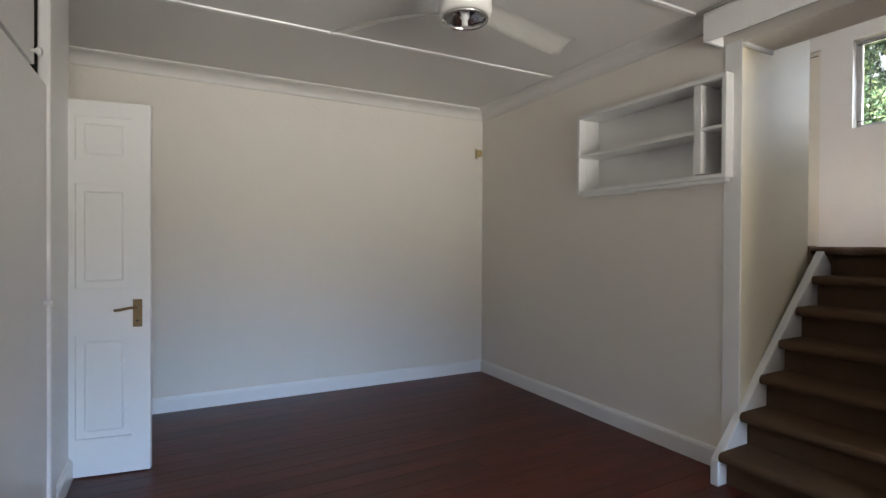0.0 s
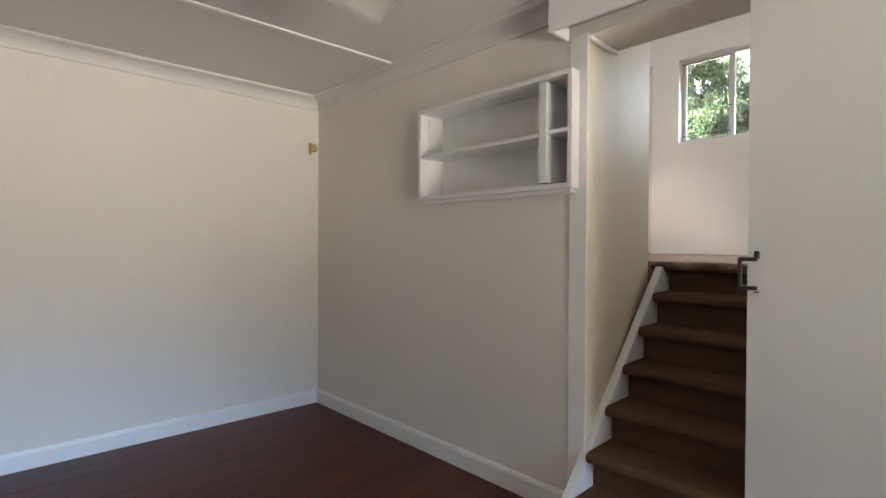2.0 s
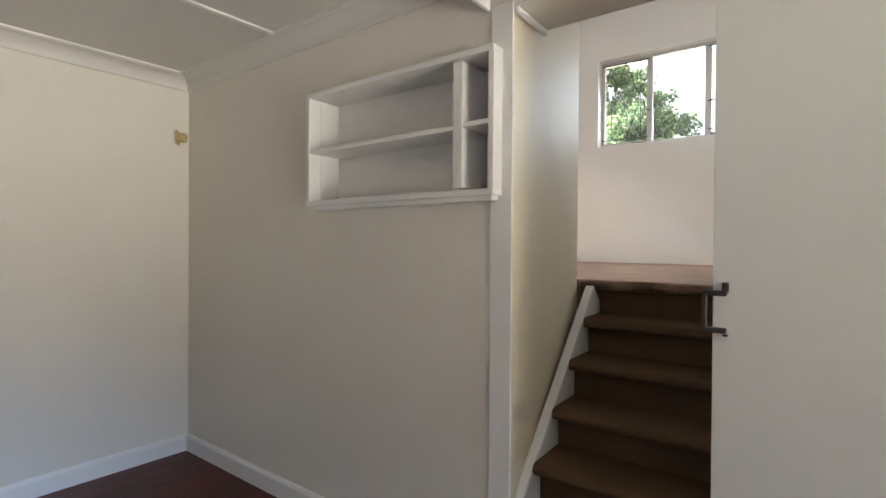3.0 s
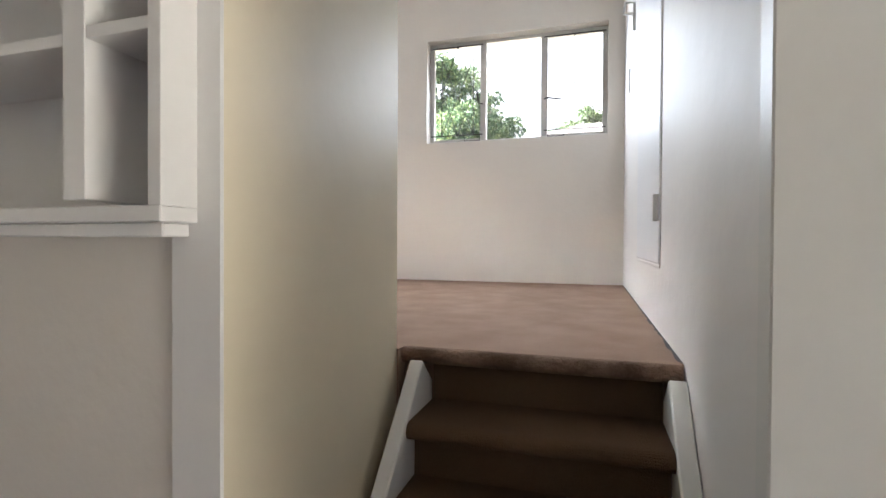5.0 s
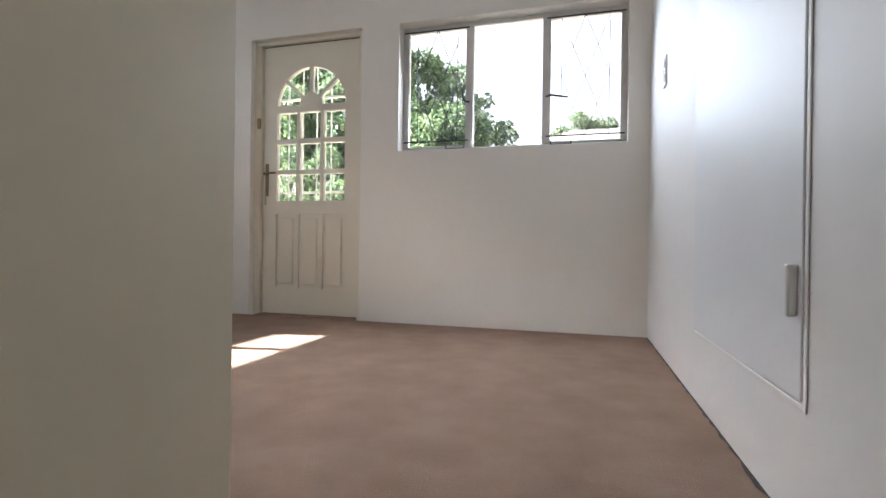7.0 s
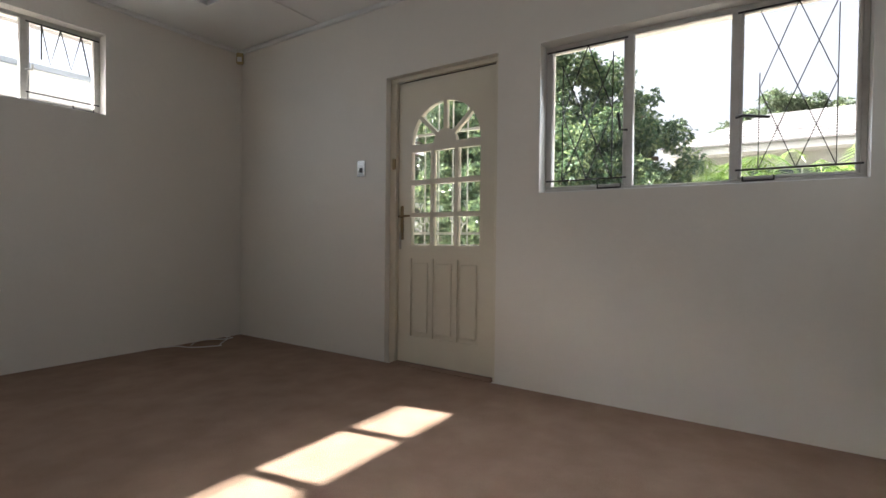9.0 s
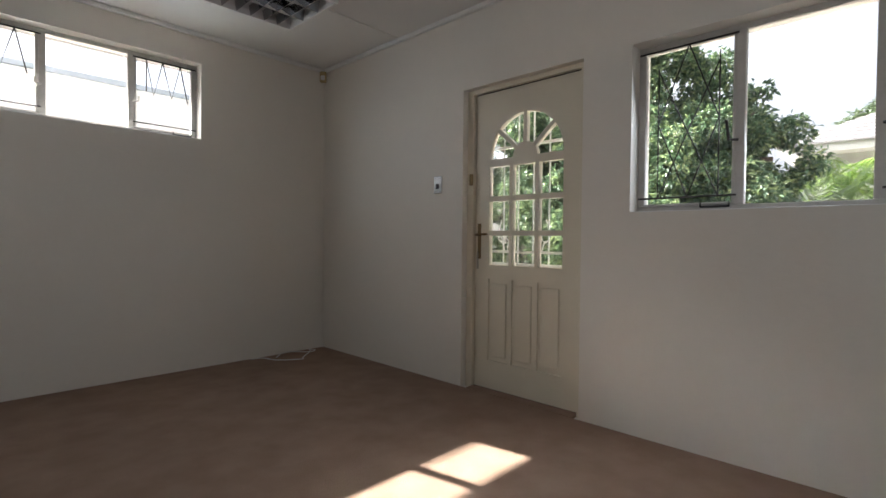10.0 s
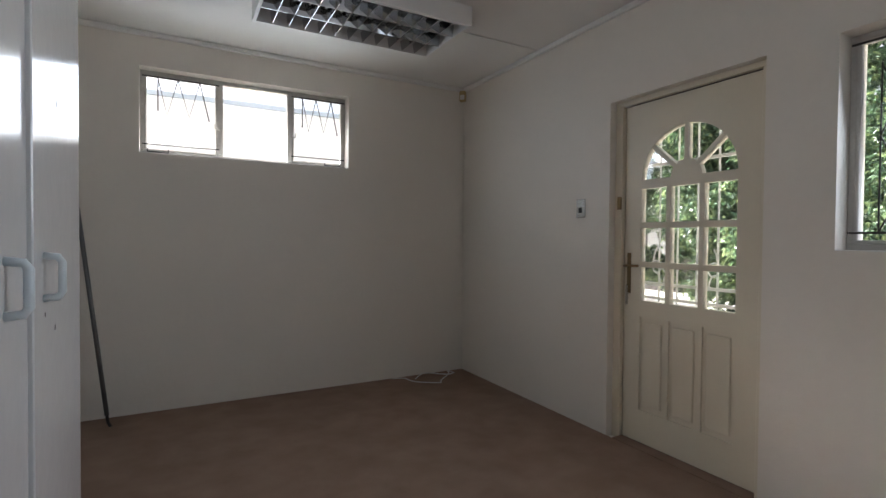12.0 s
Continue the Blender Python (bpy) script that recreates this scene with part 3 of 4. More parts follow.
steel_window("window_2", "high white-painted steel window with black burglar bars", lambda u, v, w: (u, UN + w, v), *W2, (4.145, 4.66), {0: ZIGZAG, 2: ZIGZAG}, True)

# ---- glazed outer door ----
door_2 = tagged(part("door_2", boxes((UE + 0.05, D2[0], UF - 0.01, UE + 0.12, D2[0] + 0.042, D2[3] - 0.030), (UE + 0.05, D2[1] - 0.055, UF - 0.01, UE + 0.12, D2[1], D2[3] - 0.030),
                 (UE + 0.05, D2[0], D2[3] - 0.030, UE + 0.12, D2[1], D2[3]), bevel=0.003), M_CREAM), "cream painted frame of the glazed outer door", "door", kind="structure")
LY0, LY1, LZ0, LZ1 = 2.872, 3.688, UF + 0.010, 3.293
LX = UE + 0.078
LW = LY1 - LY0


def at_leaf(bm):
    """Leaf drawing: u from the hinge side, v up from the leaf's foot, w outwards; to the wall's place."""
    bmesh.ops.transform(bm, matrix=Matrix(((0, 0, 1, LX), (1, 0, 0, LY0), (0, 1, 0, LZ0), (0, 0, 0, 1))), verts=bm.verts)
    bmesh.ops.recalc_face_normals(bm, faces=bm.faces)
    return bm


LHT = LZ1 - LZ0
TH = 0.042
st, mu, pw = 0.1185, 0.027, 0.177
cols = [(st + k * (pw + mu), st + k * (pw + mu) + pw) for k in range(3)]
rowz = [(LHT - b, LHT - a) for a, b in ((0.514, 0.717), (0.752, 0.955), (0.988, 1.192))]
panz = (LHT - 1.862, LHT - 1.290)
arch_c, arch_r = (LW / 2, LHT - 0.462), LW / 2 - st
leaf = bmesh.new()
for q in ((0, 0, st, LHT), (LW - st, 0, LW, LHT)):
    box(leaf, q[0], q[1], 0, q[2], q[3], TH)
zs = [(0, panz[0]), (panz[1], rowz[2][0]), (rowz[2][1], rowz[1][0]), (rowz[1][1], rowz[0][0]), (rowz[0][1], arch_c[1])]
for a, b in zs:
    box(leaf, st, a, 0, LW - st, b, TH)
for k in range(2):
    for a, b in (panz, *rowz):
        box(leaf, cols[k][1], a, 0, cols[k + 1][0], b, TH)
N = 24
for k in range(N):                                          # the head, cut out to the arch
    t0, t1 = math.pi * k / N, math.pi * (k + 1) / N
    p0 = (arch_c[0] + arch_r * math.cos(t0), arch_c[1] + arch_r * math.sin(t0))
    p1 = (arch_c[0] + arch_r * math.cos(t1), arch_c[1] + arch_r * math.sin(t1))
    pts = [p0, (p0[0], LHT), (p1[0], LHT), p1]
    lo = [leaf.verts.new((*p, 0)) for p in pts]
    hi = [leaf.verts.new((*p, TH)) for p in pts]
    leaf.faces.new(lo)
    leaf.faces.new(hi[::-1])
    for i in range(4):
        leaf.faces.new((lo[i], hi[i], hi[(i + 1) % 4], lo[(i + 1) % 4]))
leaf_ob = part("leaf", at_leaf(leaf), M_CREAM, door_2, "cream painted door leaf")
hub = bmesh.new()
fan_pts = [(arch_c[0] + 0.095 * math.cos(math.pi * k / 16), arch_c[1] + 0.095 * math.sin(math.pi * k / 16)) for k in range(17)]
lo = [hub.verts.new((*p, 0.003)) for p in fan_pts]
hi = [hub.verts.new((*p, TH - 0.003)) for p in fan_pts]
hub.faces.new(lo)
hub.faces.new(hi[::-1])
for i in range(17):
    hub.faces.new((lo[i], hi[i], hi[(i + 1) % 17], lo[(i + 1) % 17]))
part("fanlight_hub", at_leaf(hub), M_CREAM, leaf_ob)
for a in (42, 90, 138):
    bm = box(bmesh.new(), 0.09, -0.013, 0.003, arch_r + 0.008, 0.013, TH - 0.003)
    bmesh.ops.transform(bm, matrix=pose(*arch_c, 0, 0, 0, a), verts=bm.verts)
    part("spoke", at_leaf(bm), M_CREAM, leaf_ob)
for c in cols:
    bm = bmesh.new()
    box(bm, c[0], panz[0], 0.013, c[1], panz[1], TH - 0.013)
    box(bm, c[0] + 0.022, panz[0] + 0.03, 0.004, c[1] - 0.022, panz[1] - 0.03, 0.0135, bevel=0.006)
    part("panel", at_leaf(bm), M_CREAM, leaf_ob)
    for r in rowz:
        p = part("pane", at_leaf(boxes((c[0], r[0], 0.019, c[1], r[1], 0.022))), M_GLASS, leaf_ob)
        p.visible_shadow = False
arch = bmesh.new()
arch_pts = [(arch_c[0] + arch_r * math.cos(math.pi * k / 24), arch_c[1] + arch_r * math.sin(math.pi * k / 24), 0.02) for k in range(25)]
arch.faces.new([arch.verts.new(p) for p in arch_pts])
p = part("arch_pane", at_leaf(arch), M_GLASS, leaf_ob)
p.visible_shadow = False
part("door_stop", boxes((UE + 0.121, D2[0], LZ1 - 0.02, UE + 0.14, D2[1], D2[3]), (UE + 0.121, D2[1] - 0.075, UF, UE + 0.14, D2[1], LZ1 - 0.02), (UE + 0.121, D2[0], UF, UE + 0.14, D2[0] + 0.065, LZ1 - 0.02)), M_WALLOUT, door_2, "dark door stop")
part("draught_strip", boxes((LX - 0.001, LY0, LZ1 + 0.0005, LX + 0.036, LY1, 3.2995)), M_WALLOUT, door_2, "dark draught strip")
# added dark strip that paints the shade of the gap below the leaf
part("gap_shade_strip", boxes((LX + 0.004, LY0, UF + 0.0065, LX + 0.036, LY1, LZ0 - 0.0005)), M_WALLOUT, door_2, "dark strip standing in for the shaded gap under the leaf")
part("lock_plate", at_leaf(boxes((LW - 0.052, 0.905, -0.006, LW - 0.022, 1.155, -0.0005), bevel=0.002)), M_BRASS, leaf_ob, "tarnished brass lock plate")
bm = bmesh.new()
tube(bm, [(LW - 0.037, 1.075, -0.003), (LW - 0.037, 1.075, -0.045), (LW - 0.06, 1.077, -0.052), (LW - 0.14, 1.079, -0.048)], 0.008, 10)
part("lever", at_leaf(bm), M_BRASS, leaf_ob, "tarnished brass lever", True)
bm = bmesh.new()
tube(bm, [(LW - 0.037, 0.955, -0.003), (LW - 0.037, 0.955, -0.028)], 0.003, 6)
box(bm, LW - 0.040, 0.835, -0.030, LW - 0.034, 0.955, -0.012, bevel=0.001)
part("key", at_leaf(bm), M_STEEL, leaf_ob, "steel key with a tag in the lock")
part("bolt_keeper", boxes((UE + 0.035, LY1 + 0.004, 2.66, UE + 0.05, LY1 + 0.032, 2.74), bevel=0.003), M_BRASS, door_2, "brass keeper")
part("top_catch", boxes((UE + 0.055, LY1 - 0.06, LZ1 + 0.002, UE + 0.078, LY1 - 0.005, LZ1 + 0.018), bevel=0.002), M_FRAME, door_2)

structure("threshold", boxes((UE - 0.002, D2[0] + 0.043, UF - 0.009, UE + 0.12, D2[1] - 0.056, UF + 0.006)), M_CARPET, "worn carpet strip running under the outer door", "threshold")

# white scrolled security gate outside the glazed door
gate = thing("security_gate", "white wrought-iron security gate with scrolls behind the door", "security gate")
GX = UE + 0.30
M_GATE = mat("white_iron_paint", (0.72, 0.72, 0.70), 0.45, (0.6, 0.6, 0.58), 12, 80, 0.05)
for y in (2.84, 3.735):
    part("gate_stile", boxes((GX - 0.012, y - 0.012, UF - 0.03, GX + 0.012, y + 0.012, 3.36)), M_GATE, gate)
for z in (1.28, 2.10, 2.19, 2.95, 3.35):
    part("gate_rail", boxes((GX - 0.009, 2.852, z - 0.009, GX + 0.009, 3.723, z + 0.009)), M_GATE, gate)
for k in range(1, 7):
    y = 2.84 + 0.895 * k / 7
    bm = bmesh.new()
    tube(bm, [(GX, y, 1.29), (GX, y, 3.34)], 0.006, 6)
    part("gate_bar", bm, M_GATE, gate)
for k in range(3):
    yc = 2.99 + 0.298 * k
    for sg in (1, -1):
        pts = [(GX, yc + sg * (0.012 + 0.055 * (1 - s) * (1 - math.cos(s * 5.5)) * 0.75 + 0.03 * s), 2.20 + 0.24 * s + 0.018 * math.sin(s * 11)) for s in [i / 20 for i in range(21)]]
        bm = bmesh.new()
        tube(bm, pts, 0.005, 6)
        tube(bm, [(GX, yc + sg * 0.04 * math.cos(a) + sg * 0.045, 2.30 + 0.04 * math.sin(a)) for a in [i * math.pi / 8 for i in range(13)]], 0.005, 6)
        part("scroll", bm, M_GATE, gate)

# ---- upper room: hatch, cupboard, light, small things ----
structure("cornice_upper_north", boxes((XB, UN - 0.03, UC - 0.035, UE, UN, UC), bevel=0.006), M_CEILUP, "narrow white timber cornice", "cornice")
structure("cornice_upper_east", boxes((UE - 0.03, US, UC - 0.035, UE, UN - 0.03, UC), bevel=0.006), M_CEILUP, "narrow white timber cornice", "cornice")
structure("trim_ceiling_upper", boxes((XB, 4.43, UC - 0.008, UE - 0.03, 4.465, UC), bevel=0.002), M_CEILUP, "thin ceiling cover strip", "ceiling strip")

hatch = thing("wall_hatch", "tall white flush cupboard hatch set in the wall", "hatch")
part("panel", boxes((4.084, US + 0.001, 1.480, 4.970, US + 0.006, 3.453), bevel=0.002), M_HATCH, hatch)
for q in ((4.065, 1.463, 4.079, 3.472), (4.975, 1.463, 4.989, 3.472)):
    part("bead", boxes((q[0], US + 0.001, q[1], q[2], US + 0.004, q[3]), bevel=0.0015), M_SIDEWALL, hatch)
for q in ((4.079, 1.463, 4.975, 1.475), (4.079, 3.458, 4.975, 3.472)):
    part("bead", boxes((q[0], US + 0.001, q[1], q[2], US + 0.004, q[3]), bevel=0.0015), M_SIDEWALL, hatch)
bm = box(bmesh.new(), 4.096, US + 0.006, 1.636, 4.110, US + 0.026, 1.737, bevel=0.005, seg=2)
part("pull", bm, M_PLASTIC, hatch, "white plastic pull handle")
hook = thing("over_door_hook", "white plastic hook over the hatch's edge", "hook")
bm = bmesh.new()
tube(bm, [(5.01, US + 0.026, 2.72), (5.01, US + 0.026, 2.87), (5.01, US + 0.075, 2.875), (5.01, US + 0.08, 2.815), (5.01, US + 0.035, 2.81)], 0.009, 8)
part("bent_strip", bm, M_PLASTIC, hook, smooth=True)


def switch_plate(name, label, m, hgt, w, rocker):
    s = thing(name, label, "light switch", m=m)
    part("plate", boxes((-w / 2, -0.009, -hgt / 2, w / 2, 0, hgt / 2), bevel=0.003), M_STEEL if "dark" in label else M_PLASTIC, s)
    part("frame", boxes((-w / 2 + 0.01, -0.0105, -hgt / 2 + 0.015, w / 2 - 0.01, -0.0085, hgt / 2 - 0.015), bevel=0.0006), M_STEEL, s)
    for z in rocker:
        part("rocker", boxes((-0.014, -0.015, z - 0.018, 0.014, -0.0095, z + 0.018), bevel=0.002), M_BLACK if "dark" in label else M_PLASTIC, s)


switch_plate("light_switch", "steel-edged light switch with a dark rocker beside the door", pose(UE, 3.99, 2.68, 0, 0, -90), 0.125, 0.082, (-0.012,))
switch_plate("socket_plate", "white double switch plate on the wall", pose(5.685, US, 2.655, 0, 0, 180), 0.15, 0.075, (0.03, -0.03))

CX = 3.57
cup = thing("built_in_cupboard", "glossy white built-in cupboard with white plastic handles, chipped paint", "cupboard")
part("carcass", boxes((XB + 0.002, 1.975, UF, CX - 0.025, 1.99, UC - 0.002), (XB + 0.002, 3.49, UF, CX - 0.002, 3.508, UC - 0.002), (XB + 0.002, 1.99, UF + 0.002, CX - 0.025, 3.49, UF + 0.06),
     (XB + 0.002, 1.99, UC - 0.06, CX - 0.025, 3.49, UC - 0.002)), M_CUP, cup)
part("filler", boxes((CX - 0.04, 1.86, UF, CX - 0.002, 1.974, UC - 0.002)), M_CUP, cup)
M_HANDLE = mat("pale_blue_white_plastic", (0.66, 0.72, 0.75), 0.3, None, 8, 90, 0.02)
for y0, y1 in ((1.98, 2.395), (2.40, 2.862), (2.892, 3.505)):
    d = part("door", boxes((CX - 0.022, y0, UF + 0.03, CX, y1, UC - 0.03), bevel=0.003), M_CUP, cup)
    hy = y0 + 0.115 if y0 > 2.7 else y1 - 0.16
    bm = bmesh.new()
    tube(bm, [(CX, hy, 2.315), (CX + 0.028, hy, 2.318), (CX + 0.036, hy, 2.33), (CX + 0.036, hy, 2.402), (CX + 0.028, hy, 2.414), (CX, hy, 2.417)], 0.009, 8)
    part("handle", bm, M_HANDLE, d, "white plastic bow handle", True)
    for z in (1.5, 3.6):
        part("hinge", boxes((CX - 0.004, y1 - 0.012, z, CX + 0.006, y1 + 0.003, z + 0.06), bevel=0.002), M_STEEL, d)
part("post", boxes((CX - 0.03, 2.865, UF + 0.03, CX + 0.010, 2.889, UC - 0.03), bevel=0.003), M_CUP, cup)
for y, z, hh in ((3.15, 2.30, 0.012), (3.13, 2.22, 0.014), (3.16, 2.80, 0.02), (3.02, 2.27, 0.01)):
    part("paint_chip", boxes((CX - 0.001, y - 0.003, z, CX + 0.0008, y + 0.004, z + hh), bevel=0.0003), M_BLACK, cup, "dark chip in the paint")

lamp = thing("fluorescent_light", "white ceiling light with a mirrored louvre, switched off", "ceiling light")
FX0, FX1, FY0, FY1, FZ = 4.25, 5.435, 4.10, 4.70, 3.764
part("housing", boxes((FX0, FY0, FZ, FX1, FY0 + 0.02, UC - 0.001), (FX0, FY1 - 0.02, FZ, FX1, FY1, UC - 0.001), (FX0, FY0 + 0.02, FZ, FX0 + 0.02, FY1 - 0.02, UC - 0.001),
     (FX1 - 0.02, FY0 + 0.02, FZ, FX1, FY1 - 0.02, UC - 0.001)), M_WHITE, lamp)
part("back_reflector", boxes((FX0 + 0.02, FY0 + 0.02, UC - 0.02, FX1 - 0.02, FY1 - 0.02, UC - 0.004)), M_LOUVRE, lamp, "bright metal reflector")
inner = FY1 - FY0 - 0.04
for k in range(1, 3):
    y = FY0 + 0.02 + inner * k / 3
    part("long_blade", prism([(y - 0.003, FZ + 0.006), (y + 0.003, FZ + 0.006), (y + 0.024, FZ + 0.075), (y - 0.024, FZ + 0.075)], "x", FX0 + 0.021, FX1 - 0.021), M_LOUVRE, lamp)
for k in range(1, 12):
    x = FX0 + 0.02 + (FX1 - FX0 - 0.04) * k / 12
    part("cross_blade", prism([(x - 0.002, FZ + 0.006), (x + 0.002, FZ + 0.006), (x + 0.013, FZ + 0.066), (x - 0.013, FZ + 0.066)], "y", FY0 + 0.021, FY1 - 0.021), M_LOUVRE, lamp)
for y in (FY0 + 0.115, (FY0 + FY1) / 2, FY1 - 0.115):
    bm = bmesh.new()
    tube(bm, [(FX0 + 0.03, y, FZ + 0.09), (FX1 - 0.03, y, FZ + 0.09)], 0.0125, 12)
    part("tube", bm, M_PLASTIC, lamp, "white fluorescent tube", True)

sensor = thing("motion_detector", "small cream alarm sensor high in the corner", "alarm sensor", m=pose(6.205, 5.49, 3.80, 0, 0, -45))
part("body", boxes((-0.03, -0.02, -0.05, 0.03, 0.02, 0.05), bevel=0.008), M_YELLOW, sensor)
part("lens", boxes((-0.02, -0.026, -0.035, 0.02, -0.0195, 0.01), bevel=0.004), M_PLASTIC, sensor)
part("wire", tube(bmesh.new(), [(0, 0.015, -0.05), (0, 0.035, -0.12), (0, 0.04, -2.5)], 0.003, 6), M_UPWALL, sensor)

pole = thing("metal_pole", "grey metal pole leaning against the wall", "pole")
foot, top = Vector((3.462, 5.335, UF)), Vector((3.262, 5.520, 2.80))
part("shaft", tube(bmesh.new(), [foot.lerp(top, 0.05), top], 0.0135, 12), mat("dull_grey_metal", (0.20, 0.20, 0.20), 0.45, (0.13, 0.13, 0.13), 10, 80, 0.03, metal=0.6), pole, smooth=True)
part("foot", tube(bmesh.new(), [foot + Vector((0.012, -0.012, 0.008)), foot.lerp(top, 0.02), foot.lerp(top, 0.052)], 0.009, 8), M_BLACK, pole, "dark bent foot")

cable = thing("loose_cable", "thin white cable lying in loops on the carpet", "cable")
pts = [(5.52 + 0.60 * s + 0.03 * math.sin(s * 17), 5.50 - 0.26 * math.sin(s * math.pi) ** 1.5 + 0.03 * math.sin(s * 9), UF + 0.006) for s in [i / 30 for i in range(31)]]
pts += [(6.12 - 0.42 * s, 5.45 - 0.06 * math.sin(s * 7), UF + 0.007 + 0.008 * math.sin(s * 3.1)) for s in [i / 20 for i in range(1, 21)]]
part("flex", tube(bmesh.new(), pts, 0.0045, 6), M_PLASTIC, cable, smooth=True)


# ragged dark carpet edge along the hatch wall
rg = random.Random(21)
bm = bmesh.new()
edge = []
for k in range(70):
    x = 3.59 + 2.64 * k / 69
    edge.append((bm.verts.new((x, US + 0.0005, UF + 0.004)), bm.verts.new((x, US + 0.004 + 0.010 * rg.random() * (1.4 - k / 69), UF + 0.004))))
for a, b in zip(edge, edge[1:]):
    bm.faces.new((a[0], b[0], b[1], a[1]))
structure("trim_carpet_edge", bm, M_WALLOUT, "dark frayed gap along the carpet's edge", "carpet edge")

# ---- outside ----
M_ROOF = mat("grey_roof_tiles", (0.22, 0.21, 0.205), 0.8, (0.16, 0.15, 0.15), 2, 20, 0.3)
M_HOUSE = mat("pale_plaster_house", (0.45, 0.44, 0.42), 0.8, (0.38, 0.37, 0.35), 0.8, 20, 0.1)
M_DULLGLASS = mat("dark_window_glass", (0.05, 0.06, 0.07), 0.1, None, 2, 10, 0.0)
M_BARK = mat("grey_brown_bark", (0.13, 0.095, 0.065), 0.9, (0.07, 0.05, 0.035), 8, 40, 0.6, stretch=(1, 1, 0.2))


def leaf_mat(name, a, b, c):
    m = bpy.data.materials.new(name)
    m.use_nodes = True
    nt = m.node_tree
    bs = nt.nodes["Principled BSDF"]
    geo = nt.nodes.new("ShaderNodeNewGeometry")
    rp = nt.nodes.new("ShaderNodeValToRGB")
    rp.color_ramp.elements[0].color, rp.color_ramp.elements[1].color = (*a, 1), (*c, 1)
    rp.color_ramp.elements.new(0.6).color = (*b, 1)
    nt.links.new(geo.outputs["Random Per Island"], rp.inputs[0])
    nt.links.new(rp.outputs[0], bs.inputs["Base Color"])
    bs.inputs["Roughness"].default_value = 0.42
    tl = nt.nodes.new("ShaderNodeBsdfTranslucent")
    mx = nt.nodes.new("ShaderNodeMixShader")
    mx.inputs[0].default_value = 0.3
    nt.links.new(rp.outputs[0], tl.inputs[0])
    nt.links.new(bs.outputs[0], mx.inputs[1])
    nt.links.new(tl.outputs[0], mx.inputs[2])
    nt.links.new(mx.outputs[0], nt.nodes["Material Output"].inputs[0])
    return m


# garden tree's palest random leaf tone is raised to stand in for sunlit patches
M_LEAF = leaf_mat("broad_green_leaves", (0.035, 0.070, 0.034), (0.090, 0.150, 0.075), (0.28, 0.34, 0.14))
M_PALM = leaf_mat("bright_palm_fronds", (0.07, 0.13, 0.02), (0.12, 0.20, 0.03), (0.20, 0.28, 0.05))
# far leaf colours lightened to take in the washed-out glare of the distance
M_LEAF_FAR = leaf_mat("glare_paled_leaves", (0.06, 0.09, 0.045), (0.10, 0.135, 0.07), (0.17, 0.20, 0.10))

# the ground: low beside the lower room, high round the upper one
bm = bmesh.new()
gx = [-900, -200, -60, -20, -8, -3, 0, 2, 4.0, 4.3, 6.4, 9, 14, 20, 30, 60, 200, 900]
gy = [-900, -200, -60, -20, -8, -3, 0, 2, 4.75, 5.0, 5.7, 7, 10, 16, 30, 60, 200, 900]
grid = [[bm.verts.new((x, y, 1.10 if (x > 4.1 or y > 4.9) else -0.14)) for y in gy] for x in gx]
for i in range(len(gx) - 1):
    for j in range(len(gy) - 1):
        bm.faces.new((grid[i][j], grid[i + 1][j], grid[i + 1][j + 1], grid[i][j + 1]))
structure("ground", bm, M_CONC, "pale sunlit paving and earth round the house", "ground")
structure("roof", boxes((XE - 0.05, US - 0.4, UC + 0.121, UE + 0.3, UN + 0.28, UC + 0.18), (XE - 0.05, UN + 0.252, 3.76, UE + 0.3, 6.20, 3.90),
          (XW - 0.3, YS - 0.3, ZC + 0.152, XE - 0.05, YN + 0.3, ZC + 0.2)), M_ROOF, "flat grey roof with boxed eaves", "roof")


def leaves(count, lobes, size, seed, shell=0.55):
    """Folded leaf blades strewn through lobes (x, y, z, radius)."""
    rng = random.Random(seed)
    verts, faces = [], []
    tufts = []                                               # each lobe is made of many small rounded tufts
    for x, y, z, r in lobes:
        for _ in range(int(16 * r * r) + 6):
            d = Vector((rng.gauss(0, 1), rng.gauss(0, 1), rng.gauss(0, 1))).normalized() * r * rng.uniform(0.5, 1.05)
            tufts.append((x + d.x, y + d.y, z + d.z, r * rng.uniform(0.22, 0.40)))
    lobes = tufts
    weights = [l[3] ** 2 for l in lobes]
    for _ in range(count):
        x, y, z, r = rng.choices(lobes, weights)[0]
        d = Vector((rng.gauss(0, 1), rng.gauss(0, 1), rng.gauss(0, 1))).normalized()
        rad = r * (shell + (1 - shell) * rng.random()) * (0.88 + 0.3 * noise.noise(Vector((x, y, z)) + d * 2.3))
        p = Vector((x, y, z)) + d * rad
        way = (d * 0.6 + Vector((rng.gauss(0, 1), rng.gauss(0, 1), rng.gauss(0, 0.7) - 0.4))).normalized()
        side = way.cross(Vector((rng.gauss(0, 0.5), rng.gauss(0, 0.5), 1))).normalized()
        up = side.cross(way)
        ln = size * rng.uniform(0.7, 1.35)
        w = ln * 0.23
        k = len(verts)
        verts += [p, p + way * ln * 0.45 + side * w + up * w * 0.35, p + way * ln - up * ln * 0.12, p + way * ln * 0.45 - side * w + up * w * 0.35]
        faces += [(k, k + 1, k + 2), (k, k + 2, k + 3)]
    return verts, faces


